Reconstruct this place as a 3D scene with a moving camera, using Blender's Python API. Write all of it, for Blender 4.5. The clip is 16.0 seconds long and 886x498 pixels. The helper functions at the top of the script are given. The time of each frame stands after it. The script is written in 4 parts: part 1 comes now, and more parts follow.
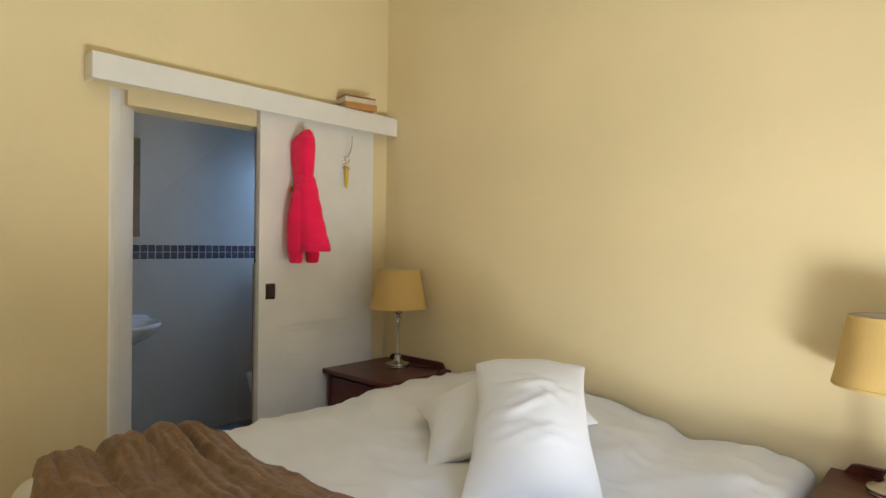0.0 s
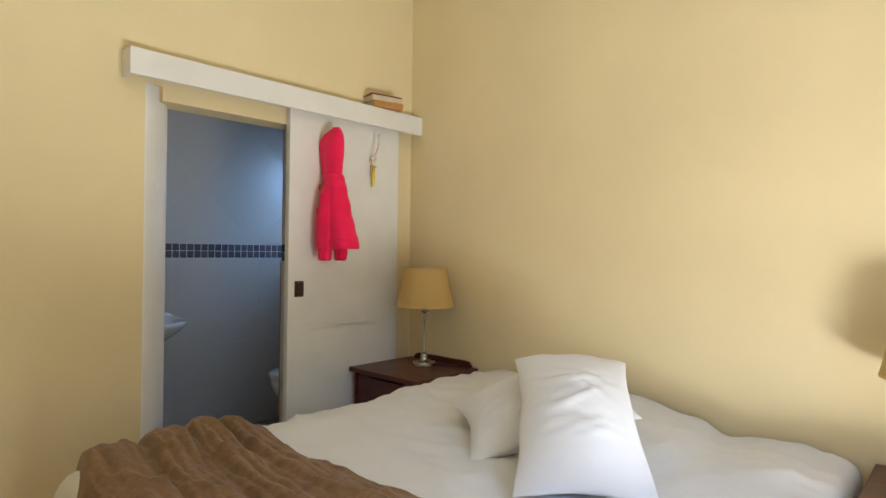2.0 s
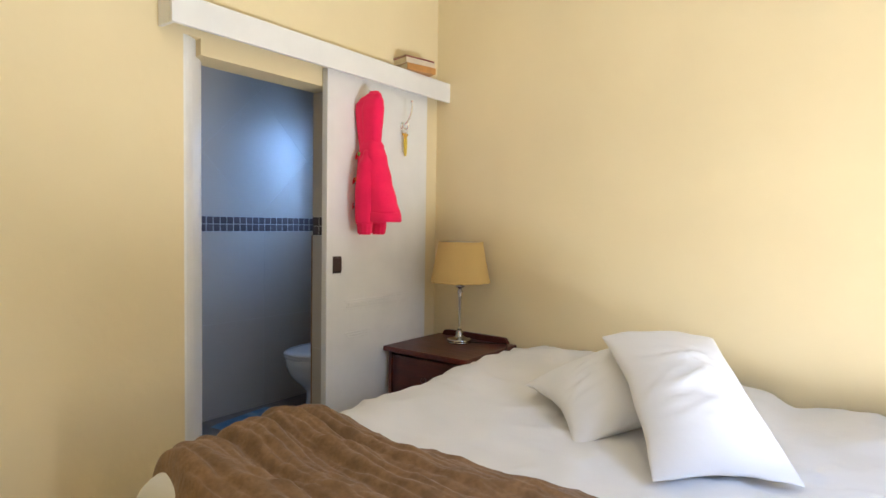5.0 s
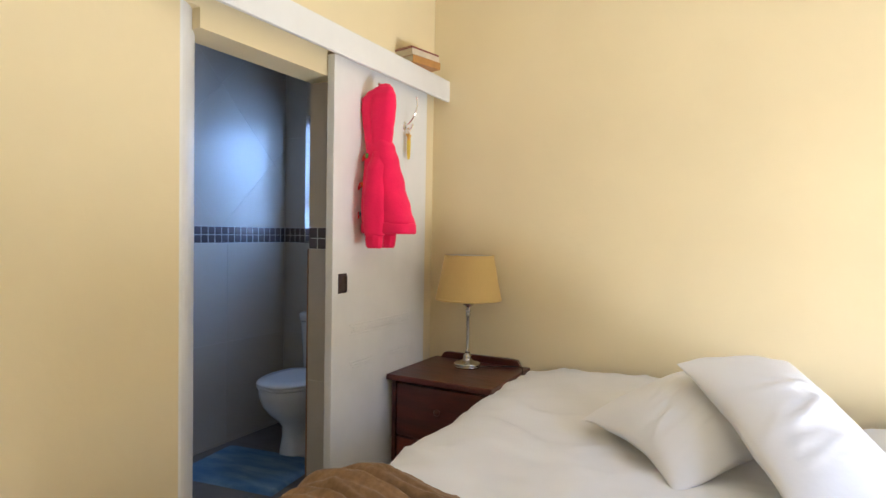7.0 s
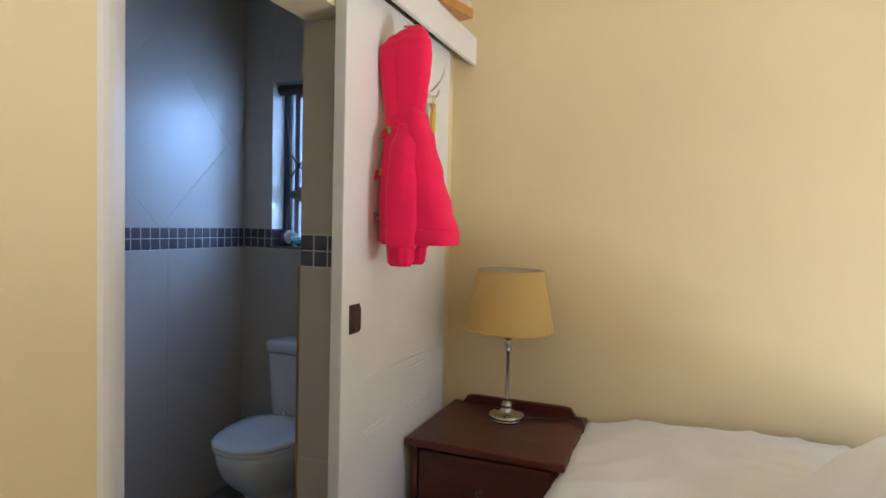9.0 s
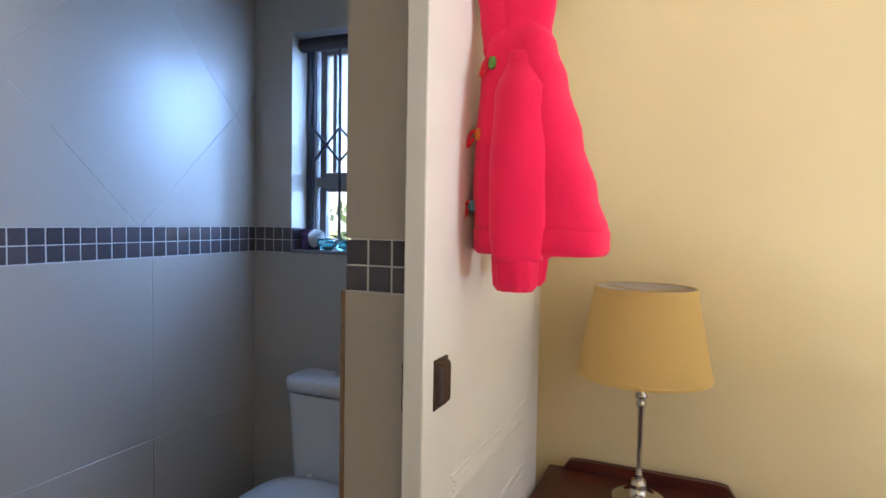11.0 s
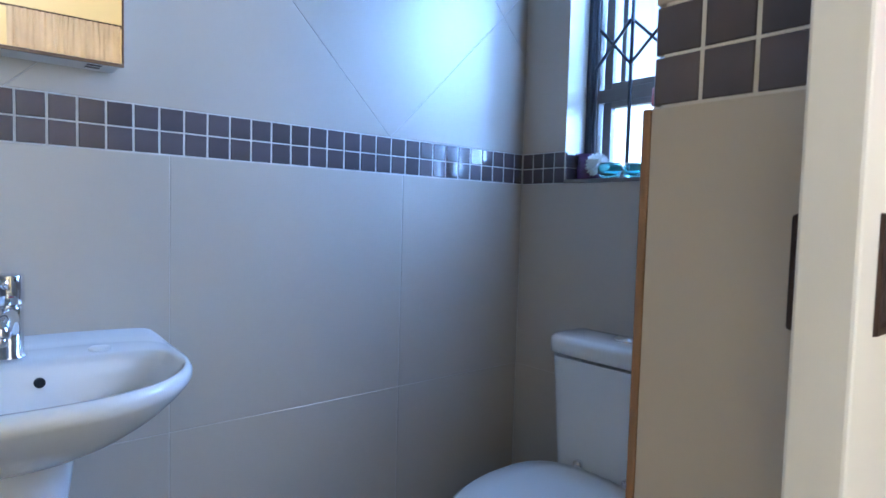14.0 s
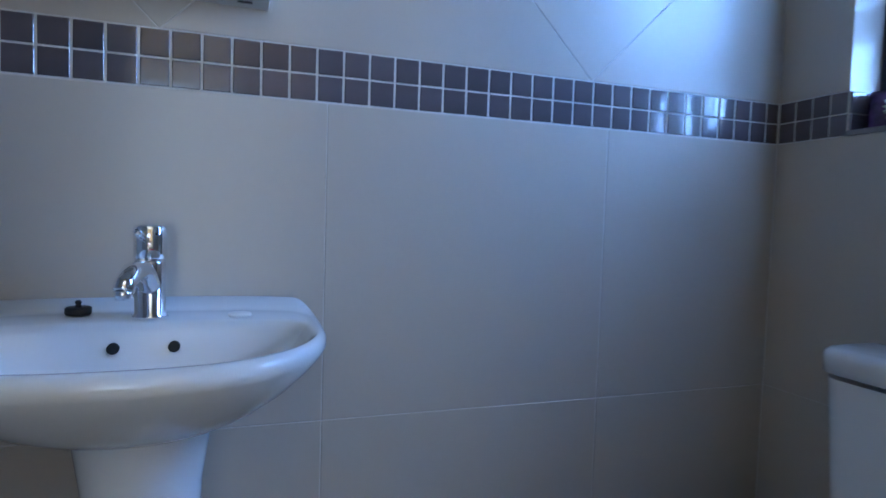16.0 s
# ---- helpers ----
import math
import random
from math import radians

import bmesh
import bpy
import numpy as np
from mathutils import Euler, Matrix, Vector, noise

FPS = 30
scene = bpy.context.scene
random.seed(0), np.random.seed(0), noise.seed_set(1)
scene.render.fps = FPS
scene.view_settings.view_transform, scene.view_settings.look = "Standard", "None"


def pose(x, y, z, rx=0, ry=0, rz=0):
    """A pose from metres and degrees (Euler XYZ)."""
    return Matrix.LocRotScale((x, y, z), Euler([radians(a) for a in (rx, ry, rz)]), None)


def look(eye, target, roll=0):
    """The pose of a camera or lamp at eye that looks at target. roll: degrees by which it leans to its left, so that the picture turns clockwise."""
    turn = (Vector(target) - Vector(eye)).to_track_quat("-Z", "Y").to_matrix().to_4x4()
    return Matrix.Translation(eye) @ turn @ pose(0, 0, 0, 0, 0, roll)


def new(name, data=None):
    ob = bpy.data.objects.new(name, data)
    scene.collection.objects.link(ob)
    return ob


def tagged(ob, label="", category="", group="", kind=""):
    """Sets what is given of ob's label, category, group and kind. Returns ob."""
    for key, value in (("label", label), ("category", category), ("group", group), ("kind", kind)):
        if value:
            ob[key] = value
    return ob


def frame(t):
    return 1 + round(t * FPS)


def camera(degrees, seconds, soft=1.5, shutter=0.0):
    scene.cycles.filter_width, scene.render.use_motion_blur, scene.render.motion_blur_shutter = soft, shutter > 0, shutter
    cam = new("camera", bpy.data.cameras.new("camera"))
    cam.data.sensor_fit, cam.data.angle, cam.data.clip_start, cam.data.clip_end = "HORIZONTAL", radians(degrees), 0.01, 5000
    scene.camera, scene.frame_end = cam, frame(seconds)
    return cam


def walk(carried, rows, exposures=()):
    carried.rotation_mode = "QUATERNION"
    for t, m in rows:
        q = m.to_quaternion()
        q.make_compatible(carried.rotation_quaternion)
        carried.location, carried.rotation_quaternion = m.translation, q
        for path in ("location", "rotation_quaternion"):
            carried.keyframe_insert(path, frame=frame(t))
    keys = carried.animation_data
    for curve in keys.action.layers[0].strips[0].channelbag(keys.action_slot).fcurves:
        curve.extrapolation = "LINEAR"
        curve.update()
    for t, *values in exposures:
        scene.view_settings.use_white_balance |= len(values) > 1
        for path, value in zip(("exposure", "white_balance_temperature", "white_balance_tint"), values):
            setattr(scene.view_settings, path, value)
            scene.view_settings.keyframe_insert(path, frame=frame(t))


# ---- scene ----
cam = camera(74.4, 16.0, soft=1.5, shutter=0.4)
PATH = [
    (0, (2.898, -2.586, 1.369), (1.543, -1.115, 1.356), 0.7),
    (0.5, (2.867, -2.619, 1.362), (1.513, -1.147, 1.355), 0.8),
    (1, (2.838, -2.647, 1.349), (1.483, -1.176, 1.349), 0.8),
    (1.5, (2.814, -2.674, 1.338), (1.459, -1.202, 1.341), 0.8),
    (2, (2.784, -2.685, 1.326), (1.425, -1.217, 1.331), 0.8),
    (2.5, (2.743, -2.743, 1.319), (1.387, -1.272, 1.32), 0.8),
    (3, (2.687, -2.817, 1.32), (1.338, -1.341, 1.315), 0.9),
    (3.5, (2.621, -2.855, 1.313), (1.282, -1.37, 1.295), 0.9),
    (4, (2.509, -2.878, 1.302), (1.193, -1.372, 1.264), 0.9),
    (4.2, (2.474, -2.89, 1.322), (1.172, -1.373, 1.259), 0.8),
    (6.5, (1.752, -2.980, 1.321), (0.776, -1.236, 1.270), 0.9),
    (7, (1.632, -2.931, 1.337), (0.694, -1.166, 1.280), 1.0),
    (7.5, (1.472, -2.852, 1.346), (0.615, -1.046, 1.281), 1.2),
    (8, (1.28, -2.671, 1.345), (0.473, -0.842, 1.285), 1.0),
    (8.5, (1.119, -2.488, 1.378), (0.319, -0.657, 1.295), 1.3),
    (9, (0.92, -2.378, 1.389), (0.178, -0.522, 1.307), 1.4),
    (9.2, (0.822, -2.345, 1.383), (0.125, -0.472, 1.298), 1.2),
    (11.5, (0.37, -1.645, 1.386), (-0.502, 0.152, 1.276), 0.8),
    (12, (0.284, -1.536, 1.361), (-0.806, 0.136, 1.25), 0.75),
    (12.5, (0.232, -1.486, 1.321), (-1.015, 0.073, 1.209), 1.0),
    (13, (0.185, -1.433, 1.255), (-1.199, 0.006, 1.141), 1.5),
    (13.5, (0.167, -1.425, 1.187), (-1.306, -0.077, 1.072), 1.6),
    (14, (0.156, -1.398, 1.137), (-1.371, -0.11, 1.026), 1.6),
    (14.5, (0.115, -1.337, 1.116), (-1.499, -0.162, 1.0), 1.7),
    (15, (0.089, -1.295, 1.106), (-1.667, -0.344, 0.987), 1.8),
    (15.5, (0.044, -1.248, 1.093), (-1.788, -0.454, 0.975), 1.8),
    (16, (-0.064, -1.189, 1.043), (-1.952, -0.537, 0.938), 1.8),
]
EXPOSURES = [(0, 1.18, 6500, 9), (2, 1.31, 6350, 11), (3.5, 1.57, 6100, 13), (7, 1.82, 5950, 16), (9, 1.58, 6050, 16),
             (11.5, 2.32, 6050, 17), (12, 2.5, 6000, 17), (12.5, 2.6, 5850, 16), (13.5, 2.68, 5450, 15), (14.5, 2.55, 5400, 13), (15.5, 2.17, 5250, 14), (16, 2.05, 5200, 14)]
walk(cam, [(t, look(eye, target, roll)) for t, eye, target, roll in PATH], EXPOSURES)

# ---- world, sun, large lights, exposure ----
world = bpy.data.worlds.new("sky")
scene.world = world
world.use_nodes = True
wn = world.node_tree
sky = wn.nodes.new("ShaderNodeTexSky")
sky.sky_type = "NISHITA"
sky.sun_disc = False
SUN_EL, SUN_AZ = 52.0, 105.0
sky.sun_elevation, sky.sun_rotation = radians(SUN_EL), radians(SUN_AZ)
wn.links.new(sky.outputs[0], wn.nodes["Background"].inputs[0])
wn.nodes["Background"].inputs[1].default_value = 0.12
sun = new("sun", bpy.data.lights.new("sun", "SUN"))
sun.data.energy, sun.data.angle, sun.data.color = 5.0, radians(0.5), (1.0, 0.95, 0.86)
sun_way = Vector((math.sin(radians(SUN_AZ)) * math.cos(radians(SUN_EL)), math.cos(radians(SUN_AZ)) * math.cos(radians(SUN_EL)), math.sin(radians(SUN_EL))))
sun.matrix_world = look(sun_way * 20, (0, 0, 0))


def window_light(name, eye, target, wide, high, power, colour, spread=180):
    lamp = new(name, bpy.data.lights.new(name, "AREA"))
    lamp.data.shape, lamp.data.size, lamp.data.size_y = "RECTANGLE", wide, high
    lamp.data.energy, lamp.data.color = power, colour
    lamp.data.spread = radians(spread)
    lamp.matrix_world = look(eye, target)
    return lamp


# low upward-facing lamp added in place of sunlight bounced off floor and ground
window_light("sun_bounce_garden_door", (3.72, -1.74, 0.30), (3.00, -1.68, 2.45), 1.15, 0.56, 40, (0.89, 0.94, 0.97))
window_light("daylight_garden_sky", (3.74, -1.78, 1.75), (2.70, -1.20, 0.40), 1.0, 0.9, 2.6, (0.28, 0.52, 1.0), 76)
window_light("daylight_bathroom_window", (-0.66, 0.345, 1.70), (-1.30, -0.36, 1.25), 0.52, 0.80, 4.4, (0.30, 0.54, 1.0), 130)


# ---- materials ----
def material(name, base, rough=0.6, metal=0.0, vary=0.06, scale=3.0, grain=0.0, grain_scale=120.0, bump=0.0, bump_scale=60.0,
             spec=0.5, island=False, stretch=(1, 1, 1), second=None, sheen=0.0, coat=0.0, trans=0.0, rough_vary=0.0):
    """A principled surface: base colour varied by broad stains and fine grain, with a fine relief."""
    m = bpy.data.materials.new(name)
    m.use_nodes = True
    nt = m.node_tree
    p = nt.nodes["Principled BSDF"]
    co = nt.nodes.new("ShaderNodeTexCoord")
    mp = nt.nodes.new("ShaderNodeMapping")
    mp.inputs["Scale"].default_value = stretch
    nt.links.new(co.outputs["Object"], mp.inputs[0])

    def noise_at(s, detail=4.0):
        n = nt.nodes.new("ShaderNodeTexNoise")
        n.inputs["Scale"].default_value, n.inputs["Detail"].default_value = s, detail
        nt.links.new(mp.outputs[0], n.inputs["Vector"])
        return n

    def mixed(a, b, factor, mode="MIX"):
        x = nt.nodes.new("ShaderNodeMix")
        x.data_type, x.blend_type = "RGBA", mode
        for sock, v in ((x.inputs[6], a), (x.inputs[7], b)):
            if isinstance(v, tuple):
                sock.default_value = v
            else:
                nt.links.new(v, sock)
        if isinstance(factor, float):
            x.inputs[0].default_value = factor
        else:
            nt.links.new(factor, x.inputs[0])
        return x.outputs[2]

    base4 = (*base, 1.0)
    dark = tuple(c * (1 - 2 * vary) for c in base) + (1.0,) if second is None else (*second, 1.0)
    ramp = nt.nodes.new("ShaderNodeMapRange")
    ramp.inputs[1].default_value, ramp.inputs[2].default_value = 0.35, 0.68
    nt.links.new(noise_at(scale).outputs[0], ramp.inputs[0])
    colour = mixed(base4, dark, ramp.outputs[0])
    if grain:
        g = nt.nodes.new("ShaderNodeMapRange")
        g.inputs[1].default_value, g.inputs[2].default_value, g.inputs[4].default_value = 0.4, 0.65, grain
        nt.links.new(noise_at(grain_scale, 6.0).outputs[0], g.inputs[0])
        colour = mixed(colour, tuple(c * 0.45 for c in base) + (1.0,), g.outputs[0])
    if island:
        info = nt.nodes.new("ShaderNodeObjectInfo")
        r = nt.nodes.new("ShaderNodeMapRange")
        r.inputs[3].default_value, r.inputs[4].default_value = 0.82, 1.12
        nt.links.new(info.outputs["Random"], r.inputs[0])
        grey = nt.nodes.new("ShaderNodeCombineColor")
        for k in range(3):
            nt.links.new(r.outputs[0], grey.inputs[k])
        colour = mixed(colour, grey.outputs[0], 1.0, "MULTIPLY")
    nt.links.new(colour, p.inputs["Base Color"])
    p.inputs["Roughness"].default_value = rough
    if rough_vary:
        rr = nt.nodes.new("ShaderNodeMapRange")
        rr.inputs[3].default_value, rr.inputs[4].default_value = rough - rough_vary, rough + rough_vary
        nt.links.new(noise_at(scale * 2.3).outputs[0], rr.inputs[0])
        nt.links.new(rr.outputs[0], p.inputs["Roughness"])
    p.inputs["Metallic"].default_value = metal
    p.inputs["Specular IOR Level"].default_value = spec
    p.inputs["Sheen Weight"].default_value = sheen
    p.inputs["Coat Weight"].default_value = coat
    p.inputs["Transmission Weight"].default_value = trans
    if bump:
        b = nt.nodes.new("ShaderNodeBump")
        b.inputs["Strength"].default_value, b.inputs["Distance"].default_value = bump, 0.004
        nt.links.new(noise_at(bump_scale, 5.0).outputs[0], b.inputs["Height"])
        nt.links.new(b.outputs[0], p.inputs["Normal"])
    return m


def glass(name, colour, rough=0.02):
    m = material(name, colour, rough=rough, vary=0.0, trans=1.0)
    m.node_tree.nodes["Principled BSDF"].inputs["IOR"].default_value = 1.45
    return m


M_WALL = material("cream_wall_paint", (0.82, 0.68, 0.41), rough=0.75, vary=0.03, scale=1.4, bump=0.35, bump_scale=22, spec=0.25)
M_CEIL = material("white_ceiling_paint", (0.82, 0.80, 0.75), rough=0.85, vary=0.02)
M_WHITE = material("white_gloss_paint", (0.80, 0.78, 0.74), rough=0.38, vary=0.03, scale=5, bump=0.12, bump_scale=30, spec=0.4, rough_vary=0.08)
M_FLOOR = material("pale_floor_tile", (0.70, 0.62, 0.50), rough=0.45, vary=0.08, scale=4, island=True)
M_GROUT = material("pale_grout", (0.74, 0.72, 0.69), rough=0.9, vary=0.08, scale=20)
M_TILE = material("warm_white_wall_tile", (0.56, 0.50, 0.42), spec=0.8, rough=0.33, vary=0.012, scale=1.5, grain=0.015, grain_scale=90, bump=0.03, bump_scale=8, rough_vary=0.05)
M_MOSAIC = material("grey_mauve_glazed_mosaic", (0.135, 0.115, 0.125), rough=0.12, vary=0.14, scale=9, island=True, bump=0.10, bump_scale=16, coat=0.4)
M_BATHFLOOR = material("dark_bathroom_floor_tile", (0.20, 0.17, 0.14), rough=0.5, vary=0.12, scale=5, island=True)
M_PORCELAIN = material("white_porcelain", (0.83, 0.83, 0.82), rough=0.1, vary=0.01, coat=0.3)
M_CHROME = material("chrome", (0.86, 0.87, 0.90), rough=0.06, metal=1.0, vary=0.0)
M_SILVER = material("silver_plate", (0.52, 0.50, 0.46), rough=0.10, metal=1.0, vary=0.05, scale=30)
M_DUVET = material("white_cotton", (0.76, 0.745, 0.72), rough=0.9, vary=0.015, scale=6, bump=0.6, bump_scale=8, spec=0.2, sheen=0.2)
M_PILLOW = material("white_pillow_cotton", (0.80, 0.79, 0.78), rough=0.9, vary=0.01, scale=8, bump=0.55, bump_scale=11, spec=0.2, sheen=0.2)
M_THROW = material("brown_plush", (0.285, 0.168, 0.085), rough=0.95, vary=0.12, scale=16, grain=0.32, grain_scale=70, bump=1.0, bump_scale=55, spec=0.1, sheen=0.15)
M_WOOD = material("dark_mahogany", (0.100, 0.016, 0.009), rough=0.36, vary=0.25, scale=3, grain=0.55, grain_scale=26, stretch=(1.0, 9.0, 9.0), bump=0.08, bump_scale=30, coat=0.08, rough_vary=0.08)
M_SHADE = material("tan_lampshade_fabric", (0.66, 0.45, 0.155), rough=0.8, vary=0.04, scale=3, grain=0.05, grain_scale=160, stretch=(1, 1, 0.06), bump=0.15, bump_scale=140)
M_SHADE_IN = material("pale_shade_lining", (0.72, 0.66, 0.55), rough=0.9, vary=0.03)
M_FLEECE = material("red_pink_fleece", (0.94, 0.020, 0.10), rough=0.95, vary=0.05, scale=9, grain=0.05, grain_scale=150, bump=0.3, bump_scale=110, spec=0.1, sheen=0.15)
M_FLEECE_TRIM = material("red_cord", (0.70, 0.012, 0.03), rough=0.8, vary=0.1, scale=30)
M_BROWN = material("dark_bronze_metal", (0.045, 0.022, 0.018), rough=0.5, metal=0.2, vary=0.15, scale=30)
M_BRASS = material("brass", (0.75, 0.48, 0.12), rough=0.28, metal=1.0, vary=0.08, scale=20)
M_MIRROR = material("mirror_glass", (0.93, 0.94, 0.93), rough=0.01, metal=1.0, vary=0.0)
M_ALU = material("grey_bronze_window_metal", (0.30, 0.29, 0.28), rough=0.45, vary=0.08, scale=12)
M_PINK = material("pink_plastic", (0.75, 0.22, 0.25), rough=0.35, vary=0.05, scale=20)
M_STEEL = material("dark_window_steel", (0.035, 0.04, 0.055), rough=0.4, vary=0.1, scale=12)
M_TRIM = material("brown_tile_trim", (0.30, 0.17, 0.09), rough=0.4, vary=0.1, scale=12)
M_SILL = material("grey_brown_sill_tile", (0.24, 0.21, 0.19), rough=0.4, vary=0.1, scale=12)
M_BLACK = material("black_rubber", (0.012, 0.012, 0.013), rough=0.55, vary=0.1, scale=30)
M_CURTAIN = material("beige_curtain_cloth", (0.58, 0.46, 0.35), rough=0.95, vary=0.06, scale=6, bump=0.2, bump_scale=120)
M_GLASS = glass("clear_glass", (0.97, 0.98, 0.98))
M_TEAL = glass("turquoise_glass", (0.45, 0.94, 0.95), 0.05)
M_PURPLE = material("purple_painted_glass", (0.12, 0.05, 0.16), rough=0.25, vary=0.3, scale=40, coat=0.4)
M_PAPER = material("book_page_edges", (0.70, 0.60, 0.40), rough=0.9, vary=0.1, scale=8, stretch=(1, 1, 60))
M_BOOK_A = material("maroon_book_cover", (0.28, 0.05, 0.04), rough=0.5, vary=0.15, scale=14)
M_BOOK_B = material("tan_book_cover", (0.55, 0.26, 0.07), rough=0.5, vary=0.12, scale=14)
M_BOOK_C = material("cream_book_cover", (0.70, 0.58, 0.42), rough=0.55, vary=0.1, scale=14)
M_MAT = material("blue_bath_mat", (0.10, 0.22, 0.38), rough=0.95, second=(0.27, 0.40, 0.50), scale=3.5, grain=0.3, grain_scale=110, bump=0.9, bump_scale=90, stretch=(1, 4, 1))
M_SOAP = material("white_soap", (0.85, 0.84, 0.80), rough=0.4, vary=0.02)
M_GREEN = material("green_toggle", (0.12, 0.30, 0.03), rough=0.4, vary=0.1, scale=40)
M_ORANGE = material("orange_toggle", (0.85, 0.20, 0.02), rough=0.4, vary=0.1, scale=40)
M_BLUE = material("teal_toggle", (0.10, 0.26, 0.34), rough=0.4, vary=0.1, scale=40)
M_YELLOW = material("yellow_plastic", (0.75, 0.55, 0.06), rough=0.35, vary=0.05, scale=20)
M_GROUND = material("green_bounce_ground", (0.25, 0.26, 0.09), rough=0.9, vary=0.15, scale=1.2, grain=0.2, grain_scale=30, bump=0.3)
M_LEAF = material("green_hedge", (0.06, 0.11, 0.03), rough=0.7, vary=0.3, scale=9, bump=0.8, bump_scale=20)
M_RED = material("red_dot", (0.5, 0.01, 0.04), rough=0.3, vary=0.0)


# ---- mesh helpers ----
def link_mesh(name, bm, mat, parent=None, label="", smooth=False):
    bmesh.ops.recalc_face_normals(bm, faces=bm.faces)
    me = bpy.data.meshes.new(name)
    bm.to_mesh(me)
    bm.free()
    me.materials.append(mat)
    if smooth:
        for f in me.polygons:
            f.use_smooth = True
    ob = new(name, me)
    if parent is not None:
        ob.parent = parent
    if label:
        ob["label"] = label
    return ob


def part(name, bm, mat, parent, label="", smooth=False):
    return link_mesh(name, bm, mat, parent, label, smooth)


def thing(name, at, label, category, group="", rz=0.0):
    e = new(name)
    e.empty_display_size = 0.1
    e.matrix_world = pose(*at, 0, 0, rz)
    return tagged(e, label, category, group)


def box(x0, x1, y0, y1, z0, z1, bevel=0.0, bm=None, segments=2):
    own = bmesh.new()
    bmesh.ops.create_cube(own, size=1)
    for v in own.verts:
        v.co = Vector((x0 + (v.co.x + 0.5) * (x1 - x0), y0 + (v.co.y + 0.5) * (y1 - y0), z0 + (v.co.z + 0.5) * (z1 - z0)))
    if bevel:
        bmesh.ops.bevel(own, geom=own.edges[:], offset=bevel, segments=segments, affect="EDGES", profile=0.5)
    return joined(bm, own)


def joined(bm, own):
    if bm is None:
        return own
    me = bpy.data.meshes.new("tmp")
    own.to_mesh(me)
    own.free()
    bm.from_mesh(me)
    bpy.data.meshes.remove(me)
    return bm


def rings(loops, cap=True, bm=None, closed=True):
    """A skin over loops of points, one after another."""
    bm = bm or bmesh.new()
    rows = [[bm.verts.new(p) for p in loop] for loop in loops]
    n = len(rows[0])
    for a, b in zip(rows, rows[1:]):
        for k in range(n if closed else n - 1):
            bm.faces.new((a[k], a[(k + 1) % n], b[(k + 1) % n], b[k]))
    if cap:
        bm.faces.new(rows[0][::-1])
        bm.faces.new(rows[-1])
    return bm


def lathe(profile, segments=40, at=(0, 0), cap=True, bm=None):
    return rings([[(at[0] + r * math.cos(2 * math.pi * k / segments), at[1] + r * math.sin(2 * math.pi * k / segments), z)
                   for k in range(segments)] for r, z in profile], cap, bm)


def tube(points, radius, segments=10, bm=None):
    pts = [Vector(p) for p in points]
    loops = []
    side = None
    for i, p in enumerate(pts):
        d = (pts[min(i + 1, len(pts) - 1)] - pts[max(i - 1, 0)]).normalized()
        if side is None:
            side = d.orthogonal().normalized()
        side = (side - d * side.dot(d)).normalized()
        up = d.cross(side)
        r = radius(i / (len(pts) - 1)) if callable(radius) else radius
        loops.append([p + (side * math.cos(2 * math.pi * k / segments) + up * math.sin(2 * math.pi * k / segments)) * r for k in range(segments)])
    return rings(loops, True, bm)


def curve_points(points, steps=8):
    """Points along a smooth curve through the given ones."""
    p = [Vector(q) for q in points]
    p = [p[0] * 2 - p[1]] + p + [p[-1] * 2 - p[-2]]
    out = []
    for i in range(1, len(p) - 2):
        for s in range(steps):
            t = s / steps
            out.append(0.5 * ((2 * p[i]) + (p[i + 1] - p[i - 1]) * t + (2 * p[i - 1] - 5 * p[i] + 4 * p[i + 1] - p[i + 2]) * t * t
                              + (3 * p[i] - p[i - 1] - 3 * p[i + 1] + p[i + 2]) * t ** 3))
    return out + [p[-2]]


def structure(name, bm, mat, label, category, smooth=False):
    return tagged(link_mesh(name, bm, mat, None, "", smooth), label, category, "", "structure")


def clip(poly, axis, value, keep_less):
    """The part of a flat polygon on one side of a line."""
    out = []
    for a, b in zip(poly, poly[1:] + poly[:1]):
        ia, ib = (a[axis] <= value) == keep_less, (b[axis] <= value) == keep_less
        if ia:
            out.append(a)
        if ia != ib:
            t = (value - a[axis]) / (b[axis] - a[axis])
            out.append((a[0] + t * (b[0] - a[0]), a[1] + t * (b[1] - a[1])))
    return out


def slab(poly, place, depth):
    """A thin tile with an eased edge: poly in the plane, place(u, v, w) gives the point at height w above it."""
    cu, cv = sum(p[0] for p in poly) / len(poly), sum(p[1] for p in poly) / len(poly)

    def pulled(p, e):
        d = math.hypot(p[0] - cu, p[1] - cv)
        k = max(0.0, 1 - e / d)
        return cu + (p[0] - cu) * k, cv + (p[1] - cv) * k
    return rings([[place(*p, 0.0) for p in poly], [place(*p, depth - 0.0012) for p in poly], [place(*pulled(p, 0.0018), depth) for p in poly]])

# ---- large structure ----
WX, BX, BY, RY = -0.002, -1.174, 0.060, -0.862      # bedroom face of the door wall, bathroom back wall, window wall, right reveal
OPEN_L, OPEN_T = -1.570, 2.000                     # door opening: left edge and head
EAST, SOUTH, CEIL = 3.7, -4.3, 3.1

